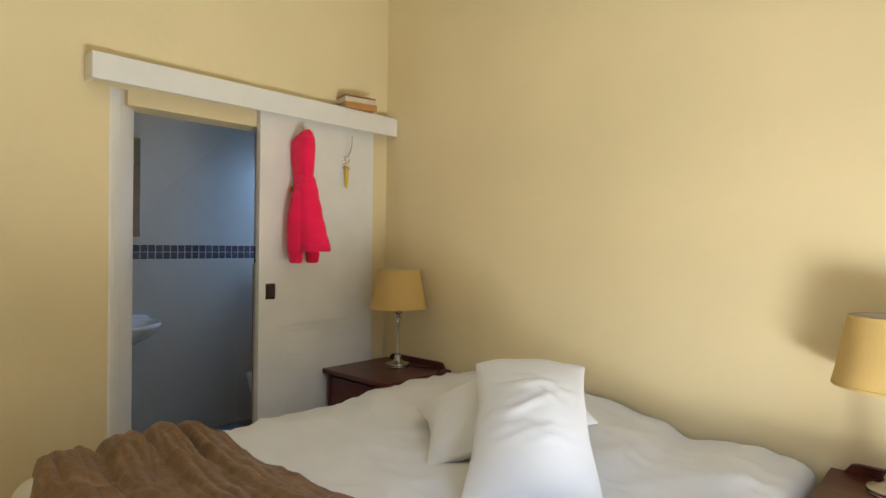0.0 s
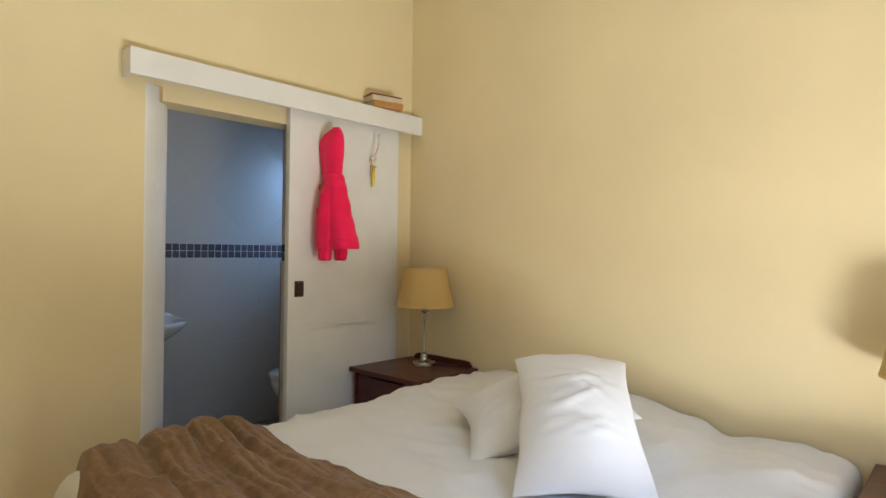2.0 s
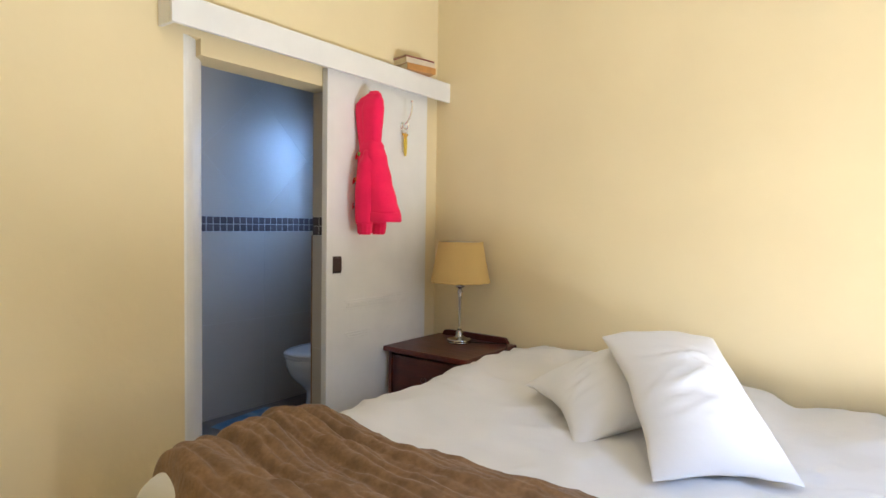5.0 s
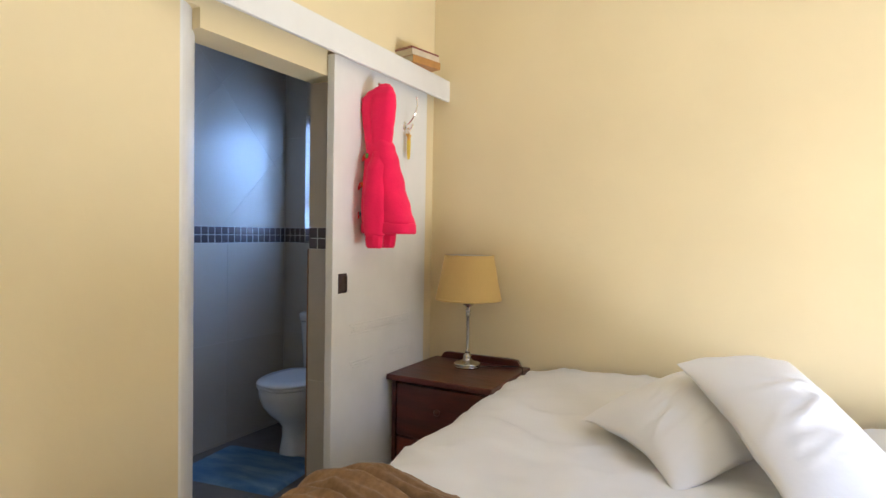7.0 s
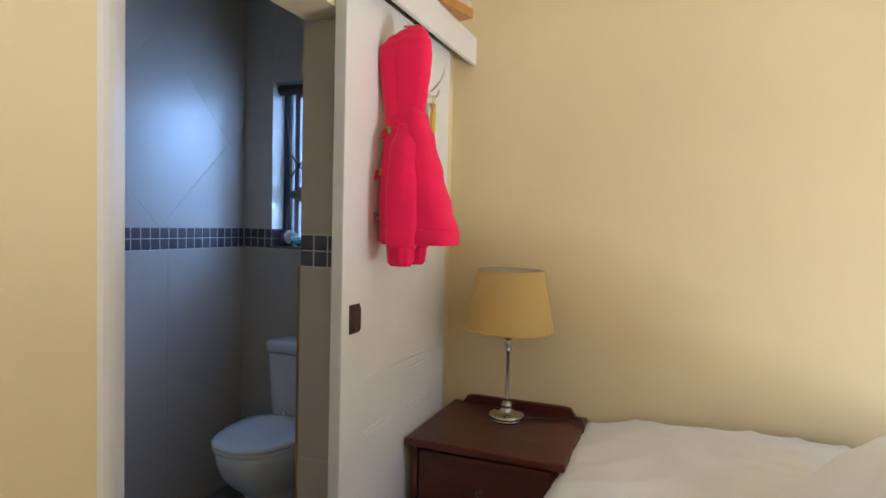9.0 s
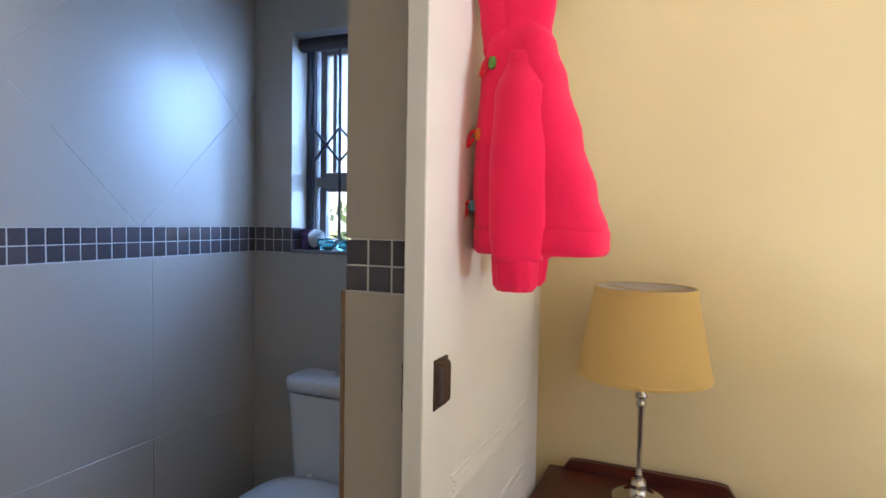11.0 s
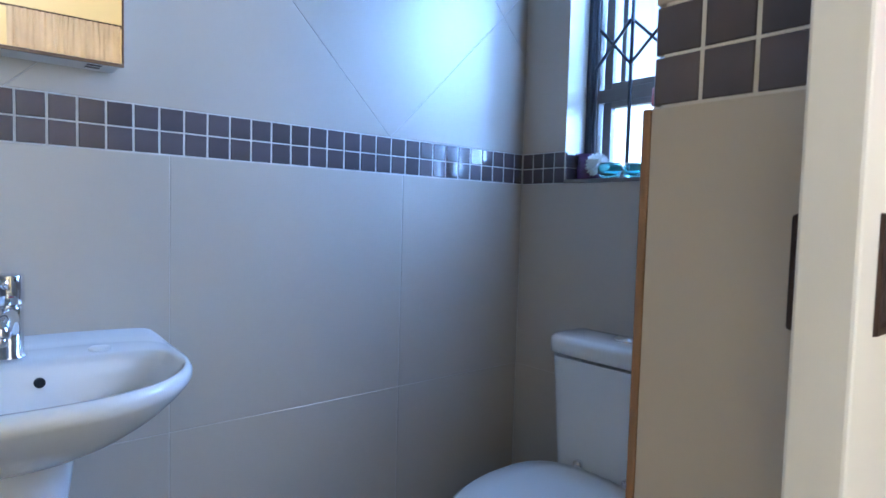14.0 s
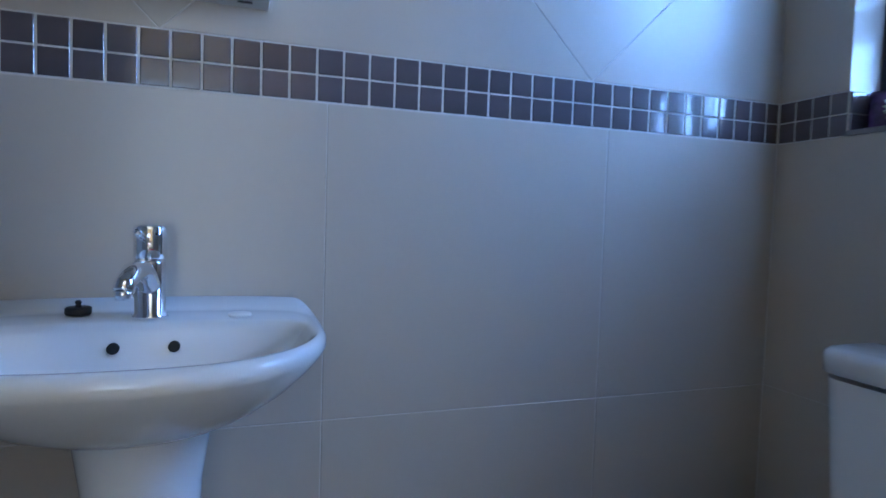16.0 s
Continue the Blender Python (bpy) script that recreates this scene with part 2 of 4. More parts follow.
SPLAY = -1.670                                     # where the white splayed edge of the doorway meets the wall
bm = box(-0.153, WX, SOUTH, SPLAY, 0, CEIL)
box(-0.153, WX, RY + 0.010, 0.3, 0, CEIL, bm=bm)
box(-0.153, WX, -1.594, RY + 0.010, OPEN_T, 2.067, bm=bm)
box(-0.153, WX, SPLAY, RY + 0.010, 2.067, CEIL, bm=bm)
structure("wall_west", bm, M_WALL, "cream painted plaster wall with the bathroom doorway", "wall")
structure("wall_north", box(WX, EAST + 0.2, 0.0, 0.3, 0, CEIL), M_WALL, "plain cream painted plaster wall behind the bed", "wall")
structure("wall_south", box(-0.153, EAST + 0.2, SOUTH - 0.2, SOUTH, 0, CEIL), M_WALL, "plain cream painted plaster wall", "wall")
DOOR_A, DOOR_B, DOOR_H = -2.35, -0.62, 2.25
bm = box(EAST, EAST + 0.2, SOUTH, DOOR_A, 0, CEIL)
box(EAST, EAST + 0.2, DOOR_B, 0.0, 0, CEIL, bm=bm)
box(EAST, EAST + 0.2, DOOR_A, DOOR_B, DOOR_H, CEIL, bm=bm)
structure("wall_east", bm, M_WALL, "cream painted wall with a tall garden door opening", "wall")
structure("ceiling", box(-0.153, EAST + 0.2, SOUTH - 0.2, 0.3, CEIL, CEIL + 0.1), M_CEIL, "plain white painted ceiling", "ceiling")
structure("floor", box(-0.153, EAST + 0.2, SOUTH - 0.2, 0.3, -0.12, -0.008), M_GROUT, "pale tiled bedroom floor", "floor")
# made-up ground colour: its green tints the light bounced through the bathroom window
structure("ground", box(-40, 60, -60, 60, -0.6, -0.16), M_GROUND, "outdoor ground coloured yellow-green to tint the light it bounces in", "ground")

# bathroom shell
B_SOUTH, B_CEIL = -2.35, 2.6
structure("bathroom_wall_west", box(BX - 0.2, BX - 0.0011, B_SOUTH - 0.15, 0.3, 0, B_CEIL), M_GROUT, "bathroom wall tiled with large warm white tiles", "wall")
structure("bathroom_wall_south", box(BX - 0.010, -0.153, B_SOUTH - 0.15, B_SOUTH, 0, B_CEIL), M_TILE, "plain tiled end wall of the bathroom", "wall")
WIN_L, WIN_R, WIN_B, WIN_T = -0.998, -0.44, 1.262, 2.09
bm = box(BX - 0.0016, WIN_L - 0.008, BY + 0.0016, 0.3, 0, B_CEIL)
box(WIN_R + 0.008, -0.153, BY + 0.0016, 0.3, 0, B_CEIL, bm=bm)
box(WIN_L - 0.008, WIN_R + 0.008, BY + 0.0016, 0.3, 0, WIN_B - 0.012, bm=bm)
box(WIN_L - 0.008, WIN_R + 0.008, BY + 0.0016, 0.3, WIN_T, B_CEIL, bm=bm)
structure("bathroom_wall_north", bm, M_GROUT, "tiled bathroom wall with a small recessed window", "wall")
structure("bathroom_ceiling", box(BX - 0.2, -0.153, B_SOUTH - 0.15, 0.3, B_CEIL, B_CEIL + 0.1), M_CEIL, "plain white bathroom ceiling", "ceiling")
structure("bathroom_floor", box(BX - 0.2, -0.153, B_SOUTH - 0.15, 0.3, -0.12, 0.022), M_GROUT, "dark tiled bathroom floor", "floor")
sill = structure("window_sill", box(WIN_L, WIN_R, BY - 0.004, 0.19, WIN_B - 0.012, WIN_B, 0.002), M_SILL, "narrow grey-brown tiled window sill", "sill")

# painted casing beside the opening and the boxed-in rail of the sliding door
edge = [(-0.153, SPLAY), (WX, SPLAY), (WX + 0.002, SPLAY + 0.010), (WX - 0.003, SPLAY + 0.025), (-0.018, SPLAY + 0.048), (-0.045, SPLAY + 0.082), (-0.075, SPLAY + 0.114), (-0.096, SPLAY + 0.132), (-0.108, -1.530), (-0.153, -1.530)]
structure("trim_jamb", rings([[(x, y, z) for x, y in edge] for z in (0.0, 0.5, 1.0, 1.5, 2.0665)]), M_WHITE, "white painted splayed plaster edge of the doorway", "trim")
pelmet = thing("door_rail_cover", (WX, -1.772, 2.068), "long white painted timber box covering the sliding door rail", "pelmet")
part("front_board", box(0.086, 0.104, 0.0, 1.770, 0.0, 0.116, 0.003), M_WHITE, pelmet)
part("top_board", box(0.0005, 0.0855, 0.0005, 1.7695, 0.098, 0.1155, 0.002), M_WHITE, pelmet)
part("end_board", box(0.0005, 0.0855, 0.0, 0.018, 0.0, 0.0975, 0.002), M_WHITE, pelmet)
part("rail", box(0.020, 0.055, 0.02, 1.745, 0.055, 0.09, 0.002), M_BROWN, pelmet, "dark steel sliding rail")

# sliding door leaf
LX0, LX1, LY0, LY1, LZ0, LZ1 = 0.002, 0.041, -0.945, -0.150, 0.012, 2.090
leaf = tagged(link_mesh("door_1", box(LX0, LX1, LY0, LY1, LZ0, LZ1, 0.003), M_WHITE), "white painted sliding door leaf pushed half open", "door", "", "structure")


def moulding(y0, y1, z0, z1, parent):
    """Three fine raised lines along the top and foot of a pressed panel of the leaf."""
    bm = bmesh.new()
    for k in range(3):
        e = 0.013 * k
        for a in ((y0 + e, y1 - e, z0 + e, z0 + e + 0.005), (y0 + e, y1 - e, z1 - e - 0.005, z1 - e)):
            box(LX1 - 0.002, LX1 + 0.0028, *a, 0.001, bm=bm, segments=1)
    part("panel_moulding", bm, M_WHITE, parent)


moulding(-0.82, -0.62, 0.16, 0.745, leaf)
moulding(-0.50, -0.29, 0.16, 0.745, leaf)
moulding(-0.82, -0.29, 0.865, 0.915, leaf)
# flush pull: a dark recessed plate with a raised rim
pull = part("cup_pull", rings([[(LX1 + 0.0003 + 0.013 * (1 - abs(2 * v - 1) ** 14.0) ** 0.6 * (1 - abs(2 * u - 1) ** 6) ** 0.7 if 0 < u < 1 else LX1 + 0.0003, -0.900 + 0.052 * u, 1.066 + 0.077 * v) for u in [k / 12 for k in range(13)]] for v in [k / 18 for k in range(19)]], cap=False, closed=False), M_BROWN, leaf, "dark bronze cup pull", smooth=True)
part("rim", rings([[(LX1 + w, y, z) for y, z in ((-0.905 + e, 1.061 + e), (-0.848 - e, 1.061 + e), (-0.848 - e, 1.148 - e), (-0.905 + e, 1.148 - e))]
                   for w, e in ((0.0, 0.0), (0.003, 0.0006), (0.003, 0.006), (0.0005, 0.007))], cap=False), M_BROWN, pull)


part("back_pull", box(LX0 - 0.008, LX0 - 0.0002, LY0 + 0.012, LY0 + 0.060, 1.061, 1.146, 0.003), M_BROWN, leaf, "dark bronze pull on the back of the leaf")

# ---- bed ----
def smooth_step(a, b, v):
    t = min(1.0, max(0.0, (v - a) / (b - a)))
    return t * t * (3 - 2 * t)


HEAD = ((0.55, 0.0), (0.64, 0.046), (0.80, 0.070), (1.14, 0.080), (1.40, 0.084), (1.74, 0.035), (1.88, 0.022), (2.00, -0.022), (2.12, -0.015), (2.27, 0.005), (2.36, -0.02), (2.60, -0.03))


def along(table, v):
    for (a, p), (b, q) in zip(table, table[1:]):
        if a <= v <= b:
            return p + (q - p) * smooth_step(a, b, v)
    return table[-1][1] if v > table[-1][0] else table[0][1]


def bed_top(x, y):
    """Height of the made-up duvet: a flat bed with pillows bulging under it at the head."""
    lump = along(HEAD, x) * smooth_step(-0.90, -0.38, y) + 0.028 * math.exp(-((x - 0.74) / 0.14) ** 2) * smooth_step(-0.3, -0.7, y)
    fold = 0.012 * noise.noise(Vector((x * 2.2, y * 2.6, 3.0))) + 0.006 * noise.noise(Vector((x * 7 + y * 3, y * 6 - x * 2, 7.0)))
    w = Vector((x * 2.4 + y * 1.2, y * 3.4 - x * 1.1, 11.0))
    fold += 0.018 * (1 - abs(noise.noise(w))) ** 5 + 0.011 * (1 - abs(noise.noise(w * 2.1))) ** 5 + 0.004 * noise.noise(w * 5.0) - 0.012
    return 0.583 + lump + fold


BED_L, BED_R, BED_F, BED_H = 0.565, 2.455, -2.13, -0.03
bed = thing("bed", (0, 0, 0), "double bed made up with a rumpled white duvet", "bed")
part("bed_base", box(0.64, 2.38, -2.08, -0.03, 0.03, 0.32, 0.01), M_DUVET, bed)
part("mattress", box(0.64, 2.38, -2.08, -0.03, 0.322, 0.52, 0.04, segments=3), M_DUVET, bed)
loops = []
NX, NY = 96, 110
for j in range(NY + 1):
    v = j / NY
    row = []
    for i in range(NX + 1):
        u = i / NX
        # distance along the sheet, wrapped over the sides and the foot
        side = 0.42
        s = -side + u * (BED_R - BED_L + 2 * side)
        w = BED_R - BED_L
        r = 0.07

        def wrap(d):
            """How far in and how far down the sheet is at d from the edge (negative: hanging)."""
            if d > r:
                return d, 0.0
            a = (r - d) / r
            if a < math.pi / 2:
                return r - r * math.sin(a), r - r * math.cos(a)
            return 0.0, r + (a - math.pi / 2) * r
        inx, down = wrap(s) if s < w / 2 else wrap(w - s)
        x = BED_L + inx if s < w / 2 else BED_R - inx
        sf = -0.42 + v * (BED_H - BED_F + 0.42)
        iny, down_f = wrap(sf)
        y = BED_F + iny
        d = math.hypot(down, down_f) if down and down_f else down + down_f
        z = bed_top(x, y) - d
        hang = min(1.0, d / 0.3)
        x += (-1 if s < w / 2 else 1) * hang * (0.018 * math.sin(y * 17 + 1) + 0.02) * (1 if down else 0)
        y += -hang * (0.018 * math.sin(x * 15) + 0.02) * (1 if down_f else 0)
        row.append((x, y, max(z, 0.15)))
    loops.append(row)
part("duvet", rings(loops, cap=False, closed=False), M_DUVET, bed, "rumpled white cotton duvet", smooth=True)


def pillow(at, u_way, v_way, wide, long, thick, label, seed):
    """A stuffed pillow: two bulging sides that meet in a seam, with drawn-in edges and creases."""
    top = thing("pillow", (0, 0, 0), label, "pillow")
    u_way, v_way = Vector(u_way).normalized(), Vector(v_way).normalized()
    n = u_way.cross(v_way).normalized()
    v_way = n.cross(u_way)
    N = 64
    dice = random.Random(int(seed))
    wrinkles = [(dice.uniform(-0.55, 0.45), dice.uniform(-0.35, 0.35), dice.uniform(-0.2, 0.3), dice.uniform(-0.7, 0.7), dice.uniform(0.2, 0.5), dice.uniform(0.03, 0.09)) for _ in range(17)]
    bm = bmesh.new()
    for sign in (1, -1):
        grid = []
        for j in range(N + 1):
            row = []
            for i in range(N + 1):
                a, b = -1 + 2 * i / N, -1 + 2 * j / N
                a, b = math.sin(a * math.pi / 2), math.sin(b * math.pi / 2)
                edge = max(0.0, (1 - a * a) * (1 - b * b))
                bulge = edge ** 0.62 * 1.06
                pinch = 0.13 * (1 - b * b) + 0.030 * noise.noise(Vector((b * 2.6, seed, a)))
                pinch_b = 0.030 * (1 - a * a) + 0.030 * noise.noise(Vector((a * 2.6, seed + 4, b)))
                crease = 0.09 * noise.noise(Vector((a * 1.5, b * 1.9, seed + 2)))
                for bk, ck, ek, ak, wk, amp in wrinkles:
                    d = (b - bk - ck * a - ek * a * a + 0.04 * noise.noise(Vector((a * 3, bk * 9, seed)))) / 0.045
                    crease += amp * math.exp(-((a - ak) / wk) ** 2) * (math.exp(-d * d) - 0.7 * math.exp(-(d - 1.6) ** 2))
                h = sign * thick * 0.5 * bulge * (1 + crease)
                sag = -0.020 * (a * a + b * b) * edge
                row.append(Vector(at) + u_way * (a * (1 - pinch) * wide / 2) + v_way * (b * (1 - pinch_b) * long / 2) + n * (h + sag) + Vector((0, 0, -0.025 * abs(a * b) ** 2)) - (u_way * a * wide + v_way * b * long) * 0.010 * (a * b) ** 8)
            grid.append(row)
        rings(grid, cap=False, closed=False, bm=bm)
    bmesh.ops.remove_doubles(bm, verts=bm.verts, dist=0.0008)
    part("cover", bm, M_PILLOW, top, smooth=True)
    return top


pillow((1.763, -0.895, 0.770), (0.347, 0.246, 0.0), (-0.32, 0.546, 0.30), 0.435, 0.70, 0.175, "plump white pillow leaning on another pillow", 1.0)
pillow((1.488, -0.712, 0.715), (0.42, 0.44, 0.16), (-0.32, 0.33, 0.09), 0.66, 0.50, 0.225, "smaller white pillow lying under a leaning one", 5.0)

# ---- throw at the foot of the bed ----
throw = thing("throw", (0, 0, 0), "crumpled brown plush throw across the foot of the bed", "blanket")
loops = []
for j in range(141):
    v = j / 140
    row = []
    for i in range(171):
        u = i / 170
        s = -0.27 + u * 2.41
        inx, down = wrap(s + 0.02)
        tilt = min(math.pi / 2, max(0.0, (0.07 - s - 0.02) / 0.07))
        x = BED_L + inx
        y0 = -2.15 + 0.02 * math.sin(x * 6) + 0.06 * smooth_step(0.95, 0.58, x)
        y1 = -1.485 + 0.012 * math.sin(x * 4 + 1) - 0.10 * smooth_step(0.75, 0.5, x)
        y = y0 + (y1 - y0) * v
        bunch = smooth_step(1.5, 0.62, x)
        lean = y + 0.09 * (x - 0.6) + 0.06 * noise.noise(Vector((x * 1.5, y * 2.2, 2.0)))
        turns = 6.2 * lean + 0.5 * noise.noise(Vector((x * 0.9, y * 3.0, 7.0)))
        height = 0.66 + 0.65 * noise.noise(Vector((x * 0.7, math.floor(turns) * 2.7, 4.0)))
        ridge = abs(math.sin(math.pi * turns)) ** 0.9 * max(0.25, height) + 0.20 * abs(math.sin(math.pi * (2.35 * turns + 0.6 * noise.noise(Vector((x * 2.0, y, 3.0)))))) ** 0.7
        small = abs(noise.noise(Vector((x * 1.3 + 3, lean * 21.0, 9.0)))) ** 0.6
        soft = smooth_step(0.0, 0.05, v) * smooth_step(1.0, 0.80, v)
        soft *= 0.35 + 0.65 * smooth_step(-0.10, 0.10, s)
        pile = 0.0022 * noise.noise(Vector((x * 60, y * 60, 0))) + 0.003 * noise.noise(Vector((x * 24, y * 24, 5)))
        lift = 0.014 + pile + soft * (0.006 + 0.054 * ridge * (0.74 + 0.30 * bunch) + 0.030 * small + 0.008 * bunch)
        z = bed_top(x, max(y, -2.1)) - down + lift * math.cos(tilt)
        x -= (lift + 0.022 * min(1.0, down / 0.12)) * math.sin(tilt)
        z -= 0.10 * smooth_step(0.06, 0.0, v)
        row.append((x, y, z))
    loops.append(row)
bm = rings(loops, cap=False, closed=False)
bmesh.ops.recalc_face_normals(bm, faces=bm.faces)
bmesh.ops.solidify(bm, geom=bm.faces[:], thickness=0.012)
part("cloth", bm, M_THROW, throw, smooth=True)


# ---- bedside cabinets and lamps ----
def bedside_cabinet(at, label, height):
    """Local origin at the back left corner on the floor; the front faces -y."""
    c = thing("bedside_cabinet", at, label, "bedside cabinet", "bedside cabinets")
    W, D, H = 0.565, 0.525, height
    part("top", box(0.0, W, -D, -0.012, H - 0.028, H, 0.006, segments=3), M_WOOD, c)
    part("back_rail", rings([[(0.045 + (W - 0.09) * a, y, H + 0.0005 + 0.034 * (1 - abs(2 * a - 1) ** 22 if 0 < a < 1 else 0.0)) for a in [k / 24 for k in range(25)]] + [(W - 0.045, y, H - 0.001), (0.045, y, H - 0.001)] for y in (-0.036, -0.014)]), M_WOOD, c, "low rail with rounded ends")
    for x0 in (0.022, W - 0.042):
        part("side_panel", box(x0, x0 + 0.020, -D + 0.024, -0.016, 0.0, H - 0.0285, 0.002), M_WOOD, c)
    part("carcass", box(0.0425, W - 0.0425, -D + 0.055, -0.020, 0.06, H - 0.030), M_WOOD, c)
    part("plinth", box(0.0425, W - 0.0425, -D + 0.045, -D + 0.06, 0.0, 0.075, 0.002), M_WOOD, c)
    for z0, z1 in ((0.335, H - 0.045), (0.085, 0.325)):
        d = part("drawer", box(0.046, W - 0.046, -D + 0.030, -D + 0.054, z0, z1, 0.005, segments=3), M_WOOD, c)
        part("knob", rings([[(W / 2 + r * math.cos(2 * math.pi * k / 20), -D + 0.030 - y, (z0 + z1) / 2 + 0.02 + r * math.sin(2 * math.pi * k / 20)) for k in range(20)]
                            for r, y in ((0.007, -0.002), (0.007, 0.010), (0.015, 0.016), (0.016, 0.022), (0.010, 0.028), (0.002, 0.029))]), M_WOOD, d, "turned dark wooden knob", smooth=True)
    return c


bedside_cabinet((0.052, -0.010, 0), "dark mahogany bedside cabinet with two drawers beside the bed", 0.636)
bedside_cabinet((2.500, -0.010, 0), "dark mahogany bedside cabinet on the garden door side", 0.567)


def table_lamp(at, label):
    c = thing("table_lamp", at, label, "lamp", "table lamps")
    part("base", lathe([(0.066, 0.0), (0.070, 0.003), (0.070, 0.008), (0.0685, 0.010), (0.070, 0.012), (0.070, 0.020), (0.067, 0.024), (0.060, 0.025), (0.045, 0.028), (0.028, 0.036), (0.020, 0.048), (0.024, 0.056), (0.018, 0.066), (0.013, 0.074)]), M_SILVER, c, "stepped polished silver base", smooth=True)
    part("stem", lathe([(0.013, 0.0745), (0.0085, 0.085), (0.0070, 0.10), (0.0085, 0.262), (0.0130, 0.270), (0.0130, 0.277), (0.0085, 0.283), (0.0155, 0.292), (0.0155, 0.299), (0.009, 0.307), (0.012, 0.316), (0.027, 0.324), (0.028, 0.329), (0.012, 0.333), (0.011, 0.40)], 24), M_SILVER, c, "slim silver stem with turned collars", smooth=True)
    shade = part("shade", lathe([(0.171, 0.352), (0.1715, 0.358), (0.1597, 0.414), (0.1365, 0.535), (0.1279, 0.580), (0.1274, 0.583), (0.126, 0.583)], 64, cap=False), M_SHADE, c, "tapered tan fabric shade", smooth=True)
    part("lining", lathe([(0.1257, 0.5832), (0.1351, 0.535), (0.1582, 0.414), (0.1694, 0.3522)], 64, cap=False), M_SHADE_IN, shade, "pale inner lining", smooth=True)
    part("binding", lathe([(0.172, 0.352), (0.173, 0.360), (0.170, 0.362)], 64, cap=False), M_SHADE, shade)
    part("top_binding", lathe([(0.1302, 0.575), (0.1294, 0.585), (0.1242, 0.585)], 64, cap=False), M_SHADE, shade)
    bm = bmesh.new()
    for k in range(3):
        a = 2 * math.pi * k / 3 + 0.5
        tube([(0.012 * math.cos(a), 0.012 * math.sin(a), 0.572), (0.125 * math.cos(a), 0.125 * math.sin(a), 0.578)], 0.0014, 6, bm)
    part("spider", bm, M_BRASS, shade, "thin wire shade carrier")
    part("bulb", lathe([(0.013, 0.401), (0.014, 0.43), (0.024, 0.46), (0.028, 0.485), (0.024, 0.51), (0.010, 0.525), (0.001, 0.527)], 20), M_SOAP, c, "unlit white bulb", smooth=True)
    return c


lamp_a = table_lamp((0.328, -0.185, 0.6365), "silver table lamp with a tan shade on a bedside cabinet")
lamp_b = table_lamp((2.695, -0.183, 0.5675), "silver table lamp with a tan shade on the far bedside cabinet")
part("cord", tube(curve_points([(0.05, 0.02, 0.006), (0.14, 0.06, 0.006), (0.22, 0.09, 0.010), (0.275, 0.075, 0.012), (0.292, 0.03, -0.02), (0.296, 0.02, -0.12)]), 0.003, 8), M_BLACK, lamp_a, "thin black power cord", smooth=True)


# ---- things on the door and the rail cover ----
def hook(at, label, group="coat hooks"):
    """A chrome double coat hook on the leaf; local x points off the door."""
    h = thing("coat_hook", at, label, "coat hook", group)
    part("plate", rings([[(x, 0.013 * s * math.cos(2 * math.pi * k / 24), 0.024 * s * math.sin(2 * math.pi * k / 24)) for k in range(24)] for x, s in ((0.0, 1.0), (0.004, 1.0), (0.007, 0.8))]), M_CHROME, h, smooth=True)
    part("upper_arm", tube(curve_points([(0.005, 0, 0.004), (0.030, 0.0, 0.014), (0.060, 0.0, 0.048), (0.074, 0.0, 0.092), (0.073, 0.0, 0.130)]), lambda t: 0.0055 - 0.001 * t, 10), M_CHROME, h, smooth=True)
    part("tip", lathe([(0.001, 0.129), (0.006, 0.131), (0.0075, 0.136), (0.006, 0.141), (0.001, 0.143)], 14, (0.073, 0.0)), M_CHROME, h, smooth=True)
    part("lower_arm", tube(curve_points([(0.005, 0, -0.006), (0.026, 0.0, -0.017), (0.044, 0.0, -0.012), (0.052, 0.0, 0.008)]), 0.0048, 10), M_CHROME, h, smooth=True)
    return h


hook((LX1, -0.385, 1.875), "chrome double coat hook on the sliding door")
hook((LX1, -0.722, 1.868), "chrome coat hook hidden behind the hanging jacket")
tassel = thing("key_tassel", (LX1 + 0.030, -0.385, 1.855), "brass key ring with a yellow tassel hanging from a hook", "key ring")
part("ring", tube([(0, 0.012 * math.cos(a), -0.005 + 0.014 * math.sin(a)) for a in [2 * math.pi * k / 24 for k in range(25)]], 0.0013, 6), M_BRASS, tassel)
part("key", box(-0.002, 0.002, -0.028, 0.024, -0.034, -0.022, 0.002), M_BRASS, tassel)
part("bell", lathe([(0.003, -0.020), (0.009, -0.026), (0.011, -0.040), (0.007, -0.046), (0.012, -0.052)], 14), M_BRASS, tassel, smooth=True)
part("fringe", rings([[((r + 0.0012 * (k % 2)) * math.cos(2 * math.pi * k / 22), (r + 0.0012 * (k % 2)) * math.sin(2 * math.pi * k / 22), z) for k in range(22)] for r, z in ((0.008, -0.050), (0.010, -0.065), (0.009, -0.10), (0.007, -0.135), (0.004, -0.150))]), M_YELLOW, tassel)

# jacket
jacket = thing("jacket", (LX1 - 0.008, -0.722, 1.98), "small red-pink fleece hooded jacket hanging by its hood", "jacket")


